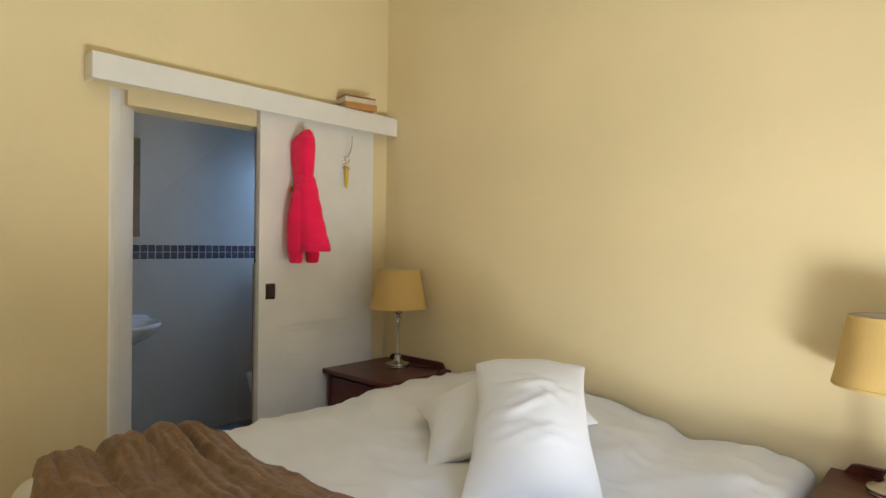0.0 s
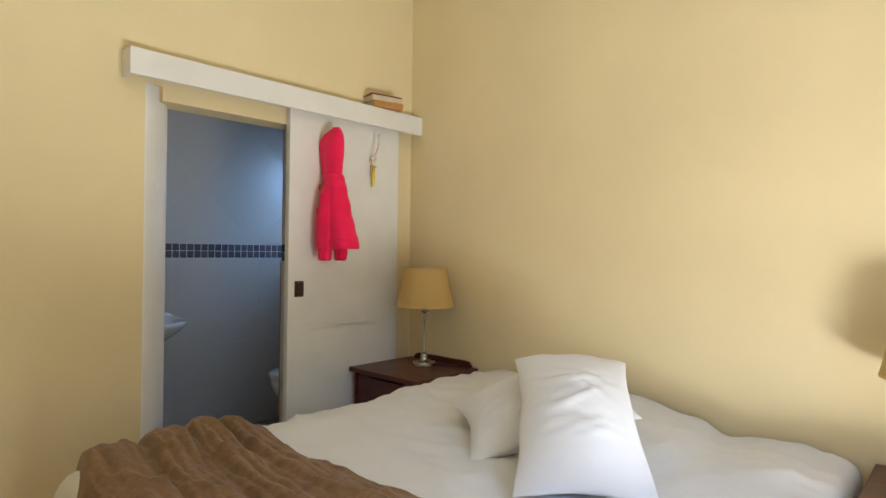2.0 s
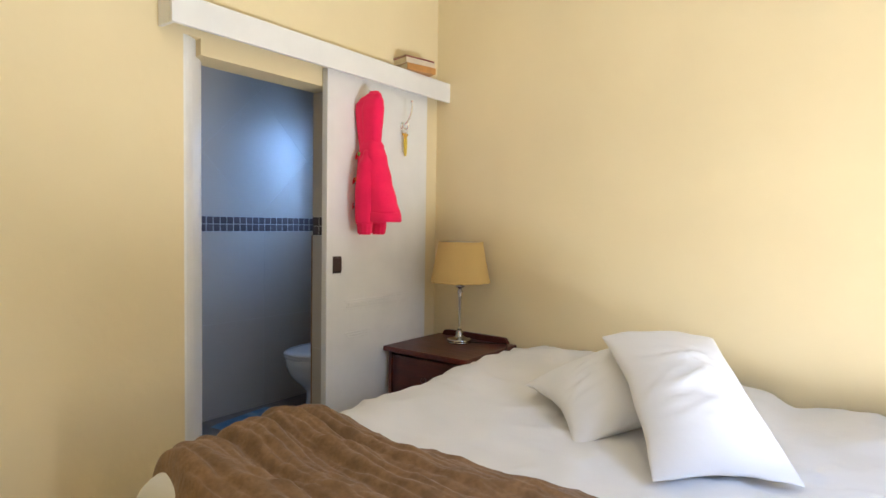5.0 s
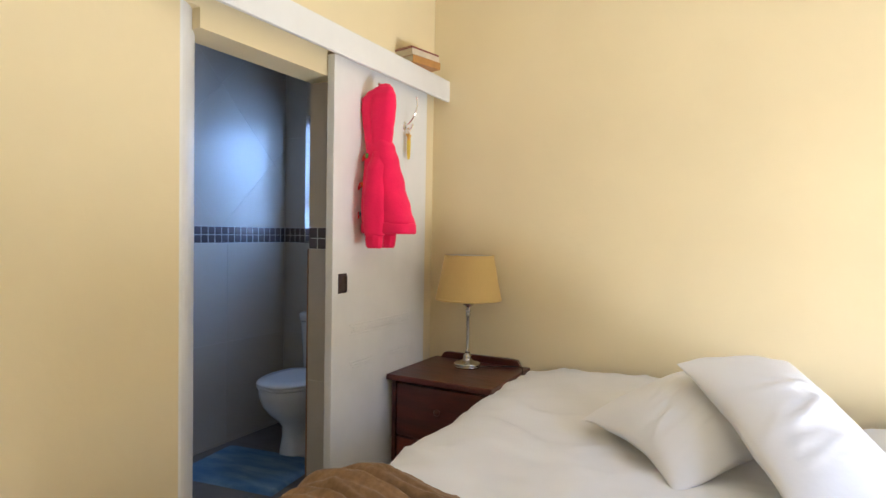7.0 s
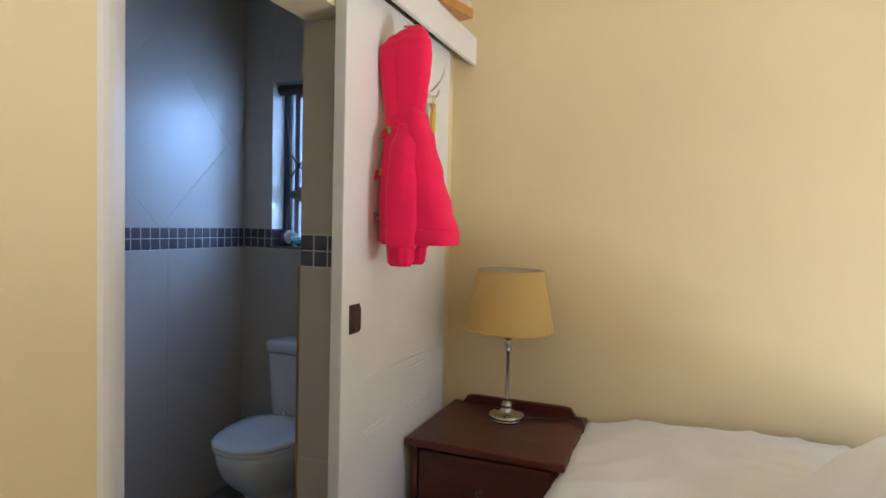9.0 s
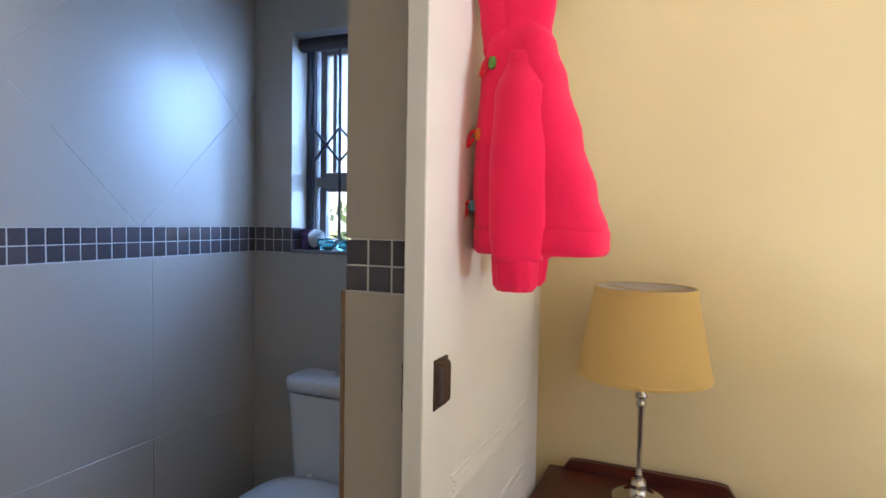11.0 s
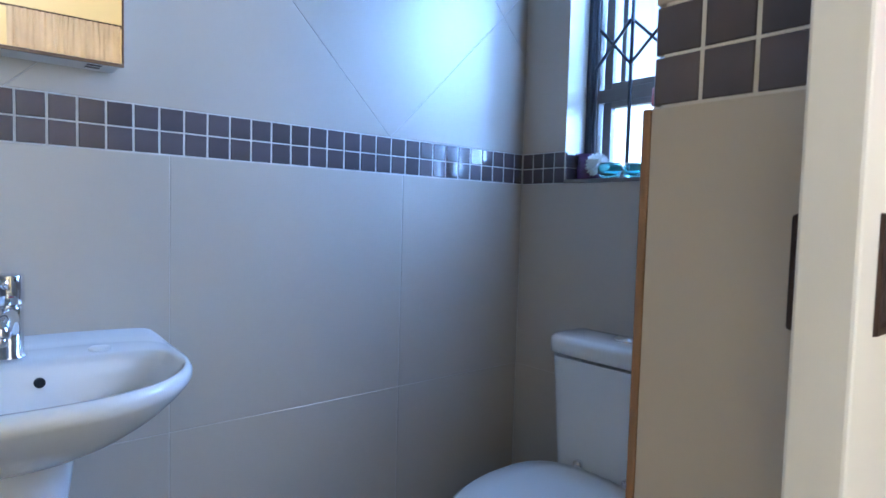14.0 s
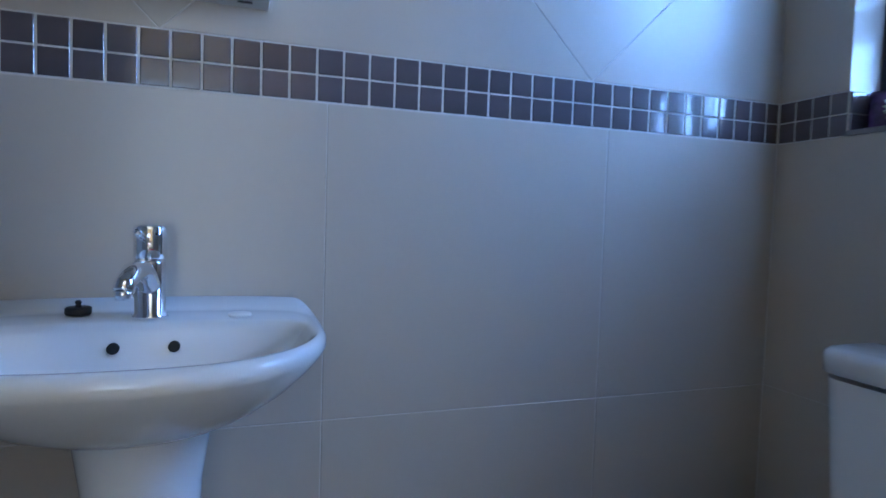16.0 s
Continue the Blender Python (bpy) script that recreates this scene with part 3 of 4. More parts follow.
def cloth_loft(stations, n=40, seed=0.0, ripple=0.006, waves=5):
    """stations: height, centre x, centre y, half depth, half width."""
    loops = []
    for i, (z, cx, cy, dx, dy) in enumerate(stations):
        loop = []
        for k in range(n):
            a = 2 * math.pi * k / n
            e = 1 + 0.035 * noise.noise(Vector((math.cos(a) * 1.5, math.sin(a) * 1.5, z * 5 + seed)))
            w = ripple * math.sin(waves * a + seed + 2.0 * noise.noise(Vector((z * 4, seed, 0)))) * min(1.0, i / 4)
            c, s = math.cos(a), math.sin(a)
            loop.append((max(0.003, cx + (dx * e + w) * math.copysign(abs(c) ** 0.85, c)), cy + (dy * e + w) * math.copysign(abs(s) ** 0.85, s), z))
        loops.append(loop)
    return rings(loops)


def dense(stations, steps=5):
    out = []
    for a, b in zip(stations, stations[1:]):
        for k in range(steps):
            t = k / steps
            t2 = t * t * (3 - 2 * t)
            out.append((a[0] + (b[0] - a[0]) * t,) + tuple(p + (q - p) * t2 for p, q in zip(a[1:], b[1:])))
    return out + [stations[-1]]


# it hangs side-on: its front edges lie towards the door, its back hangs free
hood = part("hood", cloth_loft(dense([(0.022, 0.118, 0.002, 0.004, 0.004), (0.016, 0.116, 0.002, 0.022, 0.018), (-0.004, 0.112, 0.0, 0.042, 0.032), (-0.035, 0.110, -0.002, 0.056, 0.044), (-0.075, 0.110, -0.004, 0.060, 0.050), (-0.13, 0.110, -0.004, 0.057, 0.049), (-0.19, 0.108, -0.002, 0.050, 0.046), (-0.245, 0.106, 0.0, 0.044, 0.044), (-0.30, 0.106, 0.0, 0.048, 0.050)]), seed=2.0, ripple=0.004, waves=3), M_FLEECE, jacket, smooth=True)
part("hood_edge", cloth_loft(dense([(0.012, 0.100, -0.006, 0.006, 0.006), (0.002, 0.088, -0.010, 0.022, 0.016), (-0.020, 0.068, -0.014, 0.040, 0.026), (-0.046, 0.053, -0.016, 0.047, 0.031), (-0.085, 0.051, -0.016, 0.046, 0.033), (-0.15, 0.055, -0.014, 0.043, 0.034), (-0.21, 0.060, -0.010, 0.041, 0.034), (-0.27, 0.066, -0.006, 0.042, 0.034), (-0.315, 0.078, 0.0, 0.040, 0.034)]), seed=3.0, ripple=0.002, waves=2), M_FLEECE, hood, "folded front edge of the hood", smooth=True)
part("body", cloth_loft(dense([(-0.225, 0.100, 0.0, 0.044, 0.040), (-0.265, 0.098, 0.0, 0.064, 0.050), (-0.33, 0.103, 0.0, 0.080, 0.058), (-0.44, 0.114, 0.002, 0.099, 0.068), (-0.54, 0.127, 0.004, 0.117, 0.078), (-0.612, 0.138, 0.008, 0.128, 0.084)]), seed=5.0, ripple=0.003, waves=4), M_FLEECE, jacket, smooth=True)
part("hem_band", cloth_loft(dense([(-0.604, 0.138, 0.008, 0.124, 0.082), (-0.612, 0.138, 0.008, 0.130, 0.087), (-0.646, 0.139, 0.008, 0.130, 0.087), (-0.654, 0.139, 0.008, 0.123, 0.081)], 2), seed=5.0, ripple=0.005, waves=4), M_FLEECE, jacket, smooth=True)
for cx, cy, tag in ((0.110, -0.062, 1.0), (0.100, 0.052, 3.0)):
    way = 1 if cy < 0 else -1
    sleeve = part("sleeve", cloth_loft(dense([(-0.268, cx, cy + 0.046 * way, 0.022, 0.012), (-0.295, cx, cy + 0.034 * way, 0.038, 0.024), (-0.37, cx - 0.002, cy + 0.014 * way, 0.048, 0.036), (-0.50, cx, cy, 0.052, 0.039), (-0.60, cx + 0.003, cy - 0.002 * way, 0.051, 0.037), (-0.664, cx + 0.003, cy - 0.002 * way, 0.045, 0.034)]), 36, seed=tag, ripple=0.004, waves=3), M_FLEECE, jacket, smooth=True)
    part("cuff", cloth_loft(dense([(-0.656, cx + 0.003, cy - 0.002 * way, 0.040, 0.030), (-0.667, cx + 0.003, cy - 0.002 * way, 0.042, 0.032), (-0.708, cx + 0.002, cy, 0.039, 0.029), (-0.719, cx + 0.002, cy, 0.031, 0.022)], 3), 36, seed=tag, ripple=0.0018, waves=9), M_FLEECE, sleeve, smooth=True)
for z, x, y, m, colour in ((-0.305, 0.056, -0.048, M_GREEN, "green"), (-0.433, 0.030, -0.042, M_ORANGE, "orange"), (-0.565, 0.020, -0.040, M_BLUE, "teal")):
    t = part("toggle", lathe([(0.001, z - 0.012), (0.005, z - 0.011), (0.0075, z - 0.006), (0.008, z), (0.0075, z + 0.006), (0.005, z + 0.011), (0.001, z + 0.012)], 16, (x, y)), m, jacket, colour + " plastic toggle", smooth=True)
    part("loop", tube(curve_points([(x, y, z + 0.004), (max(0.006, x - 0.010), y - 0.004, z + 0.006), (max(0.006, x - 0.018), y - 0.004, z - 0.008), (max(0.006, x - 0.020), y - 0.004, z - 0.022), (max(0.006, x - 0.008), y - 0.002, z - 0.006)]), 0.0034, 8), M_FLEECE_TRIM, t, "red cord loop", smooth=True)


# books
def book(at, wide, long, thick, cover, label, rz):
    b = thing("book", at, label, "book", "books on the rail cover", rz)
    part("pages", box(-wide / 2 + 0.003, wide / 2 - 0.003, -long / 2 + 0.001, long / 2 - 0.003, 0.0022, thick - 0.0022), M_PAPER, b)
    part("cover", box(-wide / 2, wide / 2, -long / 2 - 0.001, long / 2, 0.0, 0.002, 0.0006, box(-wide / 2, wide / 2, -long / 2 - 0.001, long / 2, thick - 0.002, thick, 0.0006, box(wide / 2 - 0.0025, wide / 2, -long / 2 - 0.001, long / 2, 0.0021, thick - 0.0021))), cover, b)
    return b


ZT = 2.068 + 0.1162
book((0.072, -0.310, ZT), 0.135, 0.200, 0.036, M_BOOK_B, "tan hardback book lying on the rail cover", -14)
book((0.066, -0.318, ZT + 0.0365), 0.140, 0.205, 0.030, M_BOOK_C, "cream hardback book in a small stack", -12)
book((0.064, -0.322, ZT + 0.067), 0.142, 0.208, 0.008, M_BOOK_A, "thin maroon book on top of a small stack", -12)


# ---- bathroom ----
# toilet: pan, seat and lid, cistern; it stands against the window wall and faces -y
toilet = thing("toilet", (-0.700, BY, 0.030), "white close-coupled toilet with its lid closed", "toilet")


def pan_loop(z, front, back, half, n=48, power=2.4):
    """An egg-shaped loop, its straight back towards the wall."""
    mid = back + (front - back) * 0.42
    out = []
    for k in range(n):
        a = 2 * math.pi * k / n
        c, s = math.cos(a), math.sin(a)
        x = half * math.copysign(abs(c) ** (2 / power), c)
        y = mid + (front - mid if s < 0 else back - mid) * abs(s) ** (2 / (2.0 if s < 0 else 3.2)) * 1.0
        out.append((x, y, z))
    return out


part("pan", rings([pan_loop(0.0, -0.500, -0.16, 0.112), pan_loop(0.03, -0.496, -0.16, 0.106), pan_loop(0.12, -0.482, -0.16, 0.094), pan_loop(0.175, -0.485, -0.15, 0.094), pan_loop(0.215, -0.515, -0.15, 0.118), pan_loop(0.26, -0.568, -0.15, 0.148),
                   pan_loop(0.31, -0.608, -0.15, 0.169), pan_loop(0.36, -0.626, -0.15, 0.179), pan_loop(0.408, -0.63, -0.15, 0.181), pan_loop(0.412, -0.622, -0.155, 0.176)]), M_PORCELAIN, toilet, smooth=True)
part("seat", rings([pan_loop(0.414, -0.632, -0.19, 0.183), pan_loop(0.418, -0.640, -0.185, 0.188), pan_loop(0.428, -0.641, -0.185, 0.188), pan_loop(0.432, -0.636, -0.19, 0.184)]), M_PORCELAIN, toilet, smooth=True)
part("lid", rings([pan_loop(0.434, -0.638, -0.19, 0.186), pan_loop(0.437, -0.643, -0.185, 0.190), pan_loop(0.446, -0.643, -0.185, 0.190), pan_loop(0.454, -0.630, -0.195, 0.178), pan_loop(0.458, -0.56, -0.23, 0.12), pan_loop(0.459, -0.45, -0.30, 0.03)]), M_PORCELAIN, toilet, smooth=True)
for sx in (-0.075, 0.075):
    part("hinge", lathe([(0.014, 0.412), (0.014, 0.456), (0.010, 0.462)], 16, (sx, -0.176)), M_CHROME, toilet, smooth=True)


def rounded_loop(x0, x1, y0, y1, z, r, n=8):
    out = []
    for cx, cy, a0 in ((x1 - r[0], y1 - r[1], 0), (x0 + r[0], y1 - r[1], 90), (x0 + r[2], y0 + r[2], 180), (x1 - r[2], y0 + r[2], 270)):
        rr = r[0] if a0 < 180 else r[2]
        for k in range(n + 1):
            a = radians(a0 + 90 * k / n)
            out.append((cx + rr * math.cos(a), cy + rr * math.sin(a), z))
    return out


R = (0.012, 0.012, 0.055)
part("cistern", rings([rounded_loop(-0.175, 0.175, -0.150, -0.006, 0.366, R), rounded_loop(-0.185, 0.185, -0.158, -0.005, 0.400, R), rounded_loop(-0.205, 0.205, -0.168, -0.004, 0.717, R), rounded_loop(-0.206, 0.206, -0.168, -0.004, 0.727, R)]), M_PORCELAIN, toilet, smooth=False)
clid = part("cistern_lid", rings([rounded_loop(-0.205, 0.205, -0.165, -0.004, 0.734, R), rounded_loop(-0.212, 0.212, -0.175, -0.003, 0.738, R), rounded_loop(-0.213, 0.213, -0.176, -0.003, 0.768, R), rounded_loop(-0.211, 0.211, -0.174, -0.005, 0.778, R), rounded_loop(-0.205, 0.205, -0.168, -0.009, 0.784, R), rounded_loop(-0.192, 0.192, -0.155, -0.018, 0.787, R), rounded_loop(-0.10, 0.10, -0.11, -0.05, 0.789, (0.02, 0.02, 0.03))]), M_PORCELAIN, toilet, smooth=True)
part("flush_button", lathe([(0.034, 0.784), (0.034, 0.794), (0.031, 0.798), (0.027, 0.795), (0.026, 0.798), (0.002, 0.799)], 32, (0.0, -0.085)), M_CHROME, clid, "round chrome dual flush button", smooth=True)

# wash basin on its pedestal, against the back wall, facing +x
BYC = -1.330
basin = thing("wash_basin", (BX, BYC, 0.0), "white porcelain pedestal wash basin", "wash basin")


def basin_loop(z, front, half, back=0.003, lift=0.0, n=72, pw=2.6):
    """A D-shaped loop: straight along the wall, round at the front; x off the wall."""
    out = []
    for k in range(n):
        a = 2 * math.pi * k / n
        c, s = math.cos(a), math.sin(a)
        w = 0.40
        mid = back + (front - back) * w
        x = mid + (front - mid) * abs(c) ** (2 / 2.1) if c > 0 else mid - (mid - back) * abs(c) ** (2 / 7)
        y = half * math.copysign(abs(s) ** (2 / pw), s)
        if c < 0:
            y *= 1 - 0.07 * abs(c) ** 2
        out.append((x, y, z + (lift * min(1.0, abs(c) * 2.2) ** 1.5 if c < 0 else 0.0)))
    return out


shell = [basin_loop(0.700, 0.19, 0.085, 0.02), basin_loop(0.712, 0.225, 0.112, 0.012), basin_loop(0.732, 0.275, 0.150, 0.008), basin_loop(0.758, 0.328, 0.188, 0.004), basin_loop(0.790, 0.378, 0.224), basin_loop(0.820, 0.412, 0.250), basin_loop(0.840, 0.429, 0.264), basin_loop(0.850, 0.434, 0.268), basin_loop(0.860, 0.432, 0.267, 0.003, 0.024),
         basin_loop(0.867, 0.426, 0.262, 0.008, 0.026), basin_loop(0.8685, 0.420, 0.256, 0.022, 0.007), basin_loop(0.8685, 0.416, 0.252, 0.045, 0.004), basin_loop(0.868, 0.410, 0.246, 0.108, 0.002), basin_loop(0.865, 0.406, 0.240, 0.114, 0.001), basin_loop(0.853, 0.400, 0.232, 0.120), basin_loop(0.81, 0.375, 0.204, 0.135), basin_loop(0.768, 0.330, 0.150, 0.155), basin_loop(0.752, 0.28, 0.08, 0.19), basin_loop(0.750, 0.25, 0.02, 0.22)]
part("bowl", rings(shell), M_PORCELAIN, basin, smooth=True)
part("pedestal", rings([[(0.115 + 0.095 * sx * math.cos(2 * math.pi * k / 40), hw * math.sin(2 * math.pi * k / 40), z) for k in range(40)] for z, hw, sx in ((0.029, 0.105, 1.15), (0.05, 0.100, 1.1), (0.12, 0.085, 0.95), (0.45, 0.078, 0.95), (0.62, 0.086, 1.04), (0.700, 0.098, 1.12), (0.735, 0.100, 1.15))]), M_PORCELAIN, basin, smooth=True)
for y in (-0.040, 0.044):
    part("overflow_hole", rings([[(0.131 + w, y + 0.0085 * q * math.cos(2 * math.pi * k / 20), 0.832 + 0.0085 * q * math.sin(2 * math.pi * k / 20)) for k in range(20)] for w, q in ((-0.004, 1.0), (0.004, 1.0), (0.004, 0.7))]), M_BLACK, basin, "dark round overflow hole", smooth=True)
part("waste", lathe([(0.026, 0.750), (0.026, 0.754), (0.018, 0.755), (0.016, 0.751)], 24, (0.245, 0.0)), M_CHROME, basin, "chrome waste ring", smooth=True)

tap = thing("basin_tap", (BX + 0.085, BYC + 0.004, 0.8715), "chrome single-lever mixer tap on the basin", "tap")
part("body", lathe([(0.027, 0.0), (0.027, 0.004), (0.0229, 0.007), (0.0225, 0.085), (0.0225, 0.092)], 32), M_CHROME, tap, smooth=True)
part("cap", lathe([(0.0229, 0.0935), (0.0245, 0.096), (0.0245, 0.143), (0.0229, 0.146), (0.001, 0.147)], 32), M_CHROME, tap, smooth=True)
sp = part("spout", tube(curve_points([(0.012, 0, 0.052), (0.05, -0.004, 0.078), (0.085, -0.010, 0.080), (0.110, -0.016, 0.068), (0.116, -0.018, 0.056)]), lambda t: 0.017 - 0.003 * t, 18), M_CHROME, tap, smooth=True)
part("aerator", lathe([(0.011, 0.044), (0.0115, 0.056), (0.010, 0.057)], 18, (0.117, -0.018)), M_CHROME, sp, smooth=True)
lever = part("lever", tube([(0.020, -0.002, 0.122), (0.045, -0.006, 0.130), (0.062, -0.010, 0.137)], lambda t: 0.0055, 10), M_CHROME, tap, smooth=True)
part("temperature_dot", lathe([(0.004, 0.108), (0.004, 0.1085)], 12, (0.0245, 0.004)), M_RED, tap, "small red hot water dot")
plug = thing("basin_plug", (BX + 0.062, -1.431, 0.8735), "black rubber sink plug lying on the basin", "plug")
part("disc", lathe([(0.016, 0.0), (0.0185, 0.002), (0.0185, 0.011), (0.0165, 0.0125)], 28), M_BLACK, plug, smooth=True)
part("eyelet", lathe([(0.005, 0.0127), (0.0035, 0.016), (0.005, 0.020), (0.003, 0.023), (0.001, 0.0229)], 16), M_BLACK, plug, smooth=True)
soap = thing("soap", (BX + 0.095, -1.190, 0.8705), "thin worn sliver of white soap", "soap")
part("bar", rings([[(0.014 * q * math.cos(2 * math.pi * k / 28), 0.019 * q * math.sin(2 * math.pi * k / 28), z) for k in range(28)] for z, q in ((0.0, 0.9), (0.002, 1.0), (0.005, 0.97), (0.007, 0.8))]), M_SOAP, soap, smooth=True)

# mirror cabinet above the basin
CAB = (-1.548, -1.149, 1.402, 2.03)
cabinet = thing("mirror_cabinet", (BX, 0.0, 0.0), "white bathroom cabinet with a mirrored front", "mirror cabinet")
part("body", box(0.001, 0.076, CAB[0], CAB[1], CAB[2], CAB[3], 0.002), M_WHITE, cabinet)
ajar = pose(0.078, CAB[0], 0, 0, 0, -1.1)
door_bm = box(0.0, 0.005, 0.0, CAB[1] - CAB[0], CAB[2] + 0.002, CAB[3], 0.001)
bmesh.ops.transform(door_bm, matrix=ajar, verts=door_bm.verts)
mdoor = part("mirror_door", door_bm, M_MIRROR, cabinet, "mirrored glass front standing a touch open")
rim = box(-0.0015, 0.0056, 0.0, CAB[1] - CAB[0], CAB[2] - 0.0035, CAB[2] + 0.0018, 0.0008)
box(-0.0015, 0.0056, CAB[1] - CAB[0] + 0.0002, CAB[1] - CAB[0] + 0.003, CAB[2] - 0.0035, CAB[3], 0.0008, bm=rim)
bmesh.ops.transform(rim, matrix=ajar, verts=rim.verts)
part("backing_edge", rim, M_TRIM, mdoor, "thin brown backing edge")
for y in (CAB[1] - 0.040, CAB[0] + 0.040):
    for x in (0.028, 0.050):
        part("hinge_slot", box(x, x + 0.009, y - 0.012, y + 0.012, CAB[2] - 0.001, CAB[2] + 0.0004), M_BROWN, cabinet)

# bath mat
mat_ob = thing("bath_mat", (-0.76, -0.64, 0.030), "shaggy blue bath mat with paler bands", "bath mat", rz=8)
loops = []
for j in range(41):
    v = -1 + j / 20
    loops.append([(0.32 * (-1 + i / 24), 0.235 * v, 0.018 * (max(0.0, (1 - abs(v) ** 12) * (1 - abs(-1 + i / 24) ** 12))) ** 0.5 * (1 + 0.25 * noise.noise(Vector((i * 0.9, j * 0.9, 0)))) + 0.0015) for i in range(49)])
part("mat_cloth", rings(loops, cap=False, closed=False), M_MAT, mat_ob, smooth=True)

# ---- bathroom window ----
window = tagged(new("window_1"), "small steel window with diamond burglar bars, lower part open to daylight", "window", "", "structure")
FY0, FY1 = 0.195, 0.232
bm = None
for a in ((WIN_L, WIN_L + 0.018, WIN_B, WIN_T), (WIN_R - 0.034, WIN_R, WIN_B, WIN_T), (WIN_L + 0.018, WIN_R - 0.034, WIN_B, WIN_B + 0.022), (WIN_L + 0.018, WIN_R - 0.034, WIN_T - 0.034, WIN_T), (WIN_L + 0.018, WIN_R - 0.034, 1.512, 1.552)):
    bm = box(a[0], a[1], FY0, FY1, a[2], a[3], 0.002, bm)
part("window_frame", bm, M_ALU, window, "grey metal frame with a transom")
for z0, z1 in ((WIN_B + 0.0225, 1.5115), (1.5525, WIN_T - 0.0345)):
    sash = part("casement", box(WIN_L + 0.034, WIN_L + 0.064, FY0 + 0.004, FY1 - 0.004, z0, z1, 0.002), M_ALU, window)
    for zz in (z0, z1 - 0.018):
        part("sash_rail", box(WIN_L + 0.0645, -0.7495, FY0 + 0.004, FY1 - 0.004, zz, zz + 0.018, 0.002), M_ALU, sash)
part("vent_stile", box(-0.905, -0.888, FY0 + 0.004, FY1 - 0.004, 1.571, WIN_T - 0.053, 0.002), M_ALU, window)
part("mullion", box(-0.749, -0.715, FY0, FY1, WIN_B + 0.0225, 1.5115, 0.002, box(-0.749, -0.715, FY0, FY1, 1.5525, WIN_T - 0.0345, 0.002)), M_ALU, window)
for a in ((WIN_L + 0.018, -0.749), (-0.715, WIN_R - 0.034)):
    for z0, z1 in ((WIN_B + 0.022, 1.512), (1.552, WIN_T - 0.034)):
        pane = part("pane", box(a[0], a[1], 0.216, 0.220, z0, z1), M_GLASS, window)
        pane.visible_shadow = False
guard = thing("burglar_guard", (0, 0, 0), "dark painted steel guard of crossed diamond bars in the window", "burglar bars")
GY = 0.165
for x0, w in ((WIN_L + 0.0005, 0.0145), (WIN_R - 0.023, 0.022)):
    part("side_channel", box(x0, x0 + w, GY - 0.012, GY + 0.016, WIN_B + 0.001, WIN_T - 0.001, 0.002), M_STEEL, guard)
GX = [WIN_L + 0.027, -0.848, -0.712, -0.576, WIN_R - 0.03]
for x in GX[:-1]:
    part("upright", tube([(x, GY, WIN_B + 0.002), (x, GY, WIN_T - 0.002)], 0.0058, 8), M_STEEL, guard)
for xa, xb in zip(GX, GX[1:]):
    for z in (1.672,):
        part("diagonal", tube([(xa, GY - 0.008, z - 0.066), ((xa + xb) / 2, GY - 0.008, z), (xb, GY - 0.008, z + 0.066)], 0.005, 8), M_STEEL, guard)
        part("diagonal", tube([(xa, GY + 0.008, z + 0.066), ((xa + xb) / 2, GY + 0.008, z), (xb, GY + 0.008, z - 0.066)], 0.005, 8), M_STEEL, guard)
blind = thing("rolled_blind", (0, 0, 0), "dark blind rolled up at the window head", "blind")
part("roll", rings([[(x, 0.115 + 0.026 * math.cos(2 * math.pi * k / 20), WIN_T - 0.032 + 0.026 * math.sin(2 * math.pi * k / 20)) for k in range(20)] for x in (WIN_L + 0.006, WIN_R - 0.006)]), M_BROWN, blind, smooth=True)

# jars and bottles on the sill
def vessel(name, x, y, prof, mat, label, category):
    v = thing(name, (x, y, WIN_B + 0.0005), label, category)
    part("body", lathe(prof, 28), mat, v, smooth=True)
    return v


vessel("candle_jar", -0.960, 0.118, [(0.026, 0), (0.030, 0.004), (0.031, 0.055), (0.026, 0.066), (0.030, 0.072), (0.030, 0.080), (0.004, 0.081)], M_PURPLE, "purple patterned glass jar on the sill", "jar")
flower = thing("paper_flower", (-0.912, 0.108, WIN_B + 0.0005), "fluffy white flower ornament on the sill", "ornament")
bm = bmesh.new()
for k in range(110):
    a, t = k * 2.39996, math.acos(1 - 2 * (k + 0.5) / 110)
    d = Vector((math.sin(t) * math.cos(a), math.sin(t) * math.sin(a), math.cos(t)))
    s = d.orthogonal().normalized() * 0.007
    c = Vector((0, 0, 0.044))
    vs = [bm.verts.new(c + p) for p in (d * 0.010 - s * 0.4, d * 0.010 + s * 0.4, d * 0.030 + s * 0.7, d * 0.040, d * 0.030 - s * 0.7)]
    bm.faces.new(vs)
part("petals", bm, M_SOAP, flower)
part("foot", lathe([(0.014, 0), (0.016, 0.004), (0.009, 0.018), (0.007, 0.032)], 18), M_PURPLE, flower, smooth=True)
vessel("candle_holder", -0.862, 0.100, [(0.020, 0), (0.028, 0.006), (0.036, 0.022), (0.037, 0.036), (0.031, 0.046), (0.028, 0.045), (0.033, 0.034), (0.031, 0.022), (0.018, 0.010), (0.001, 0.009)], M_TEAL, "round turquoise glass candle holder on the sill", "candle holder")
vessel("candle_holder", -0.795, 0.118, [(0.018, 0), (0.026, 0.006), (0.030, 0.020), (0.028, 0.036), (0.022, 0.044), (0.020, 0.043), (0.025, 0.034), (0.026, 0.020), (0.014, 0.010), (0.001, 0.009)], M_TEAL, "small turquoise glass candle holder on the sill", "candle holder")
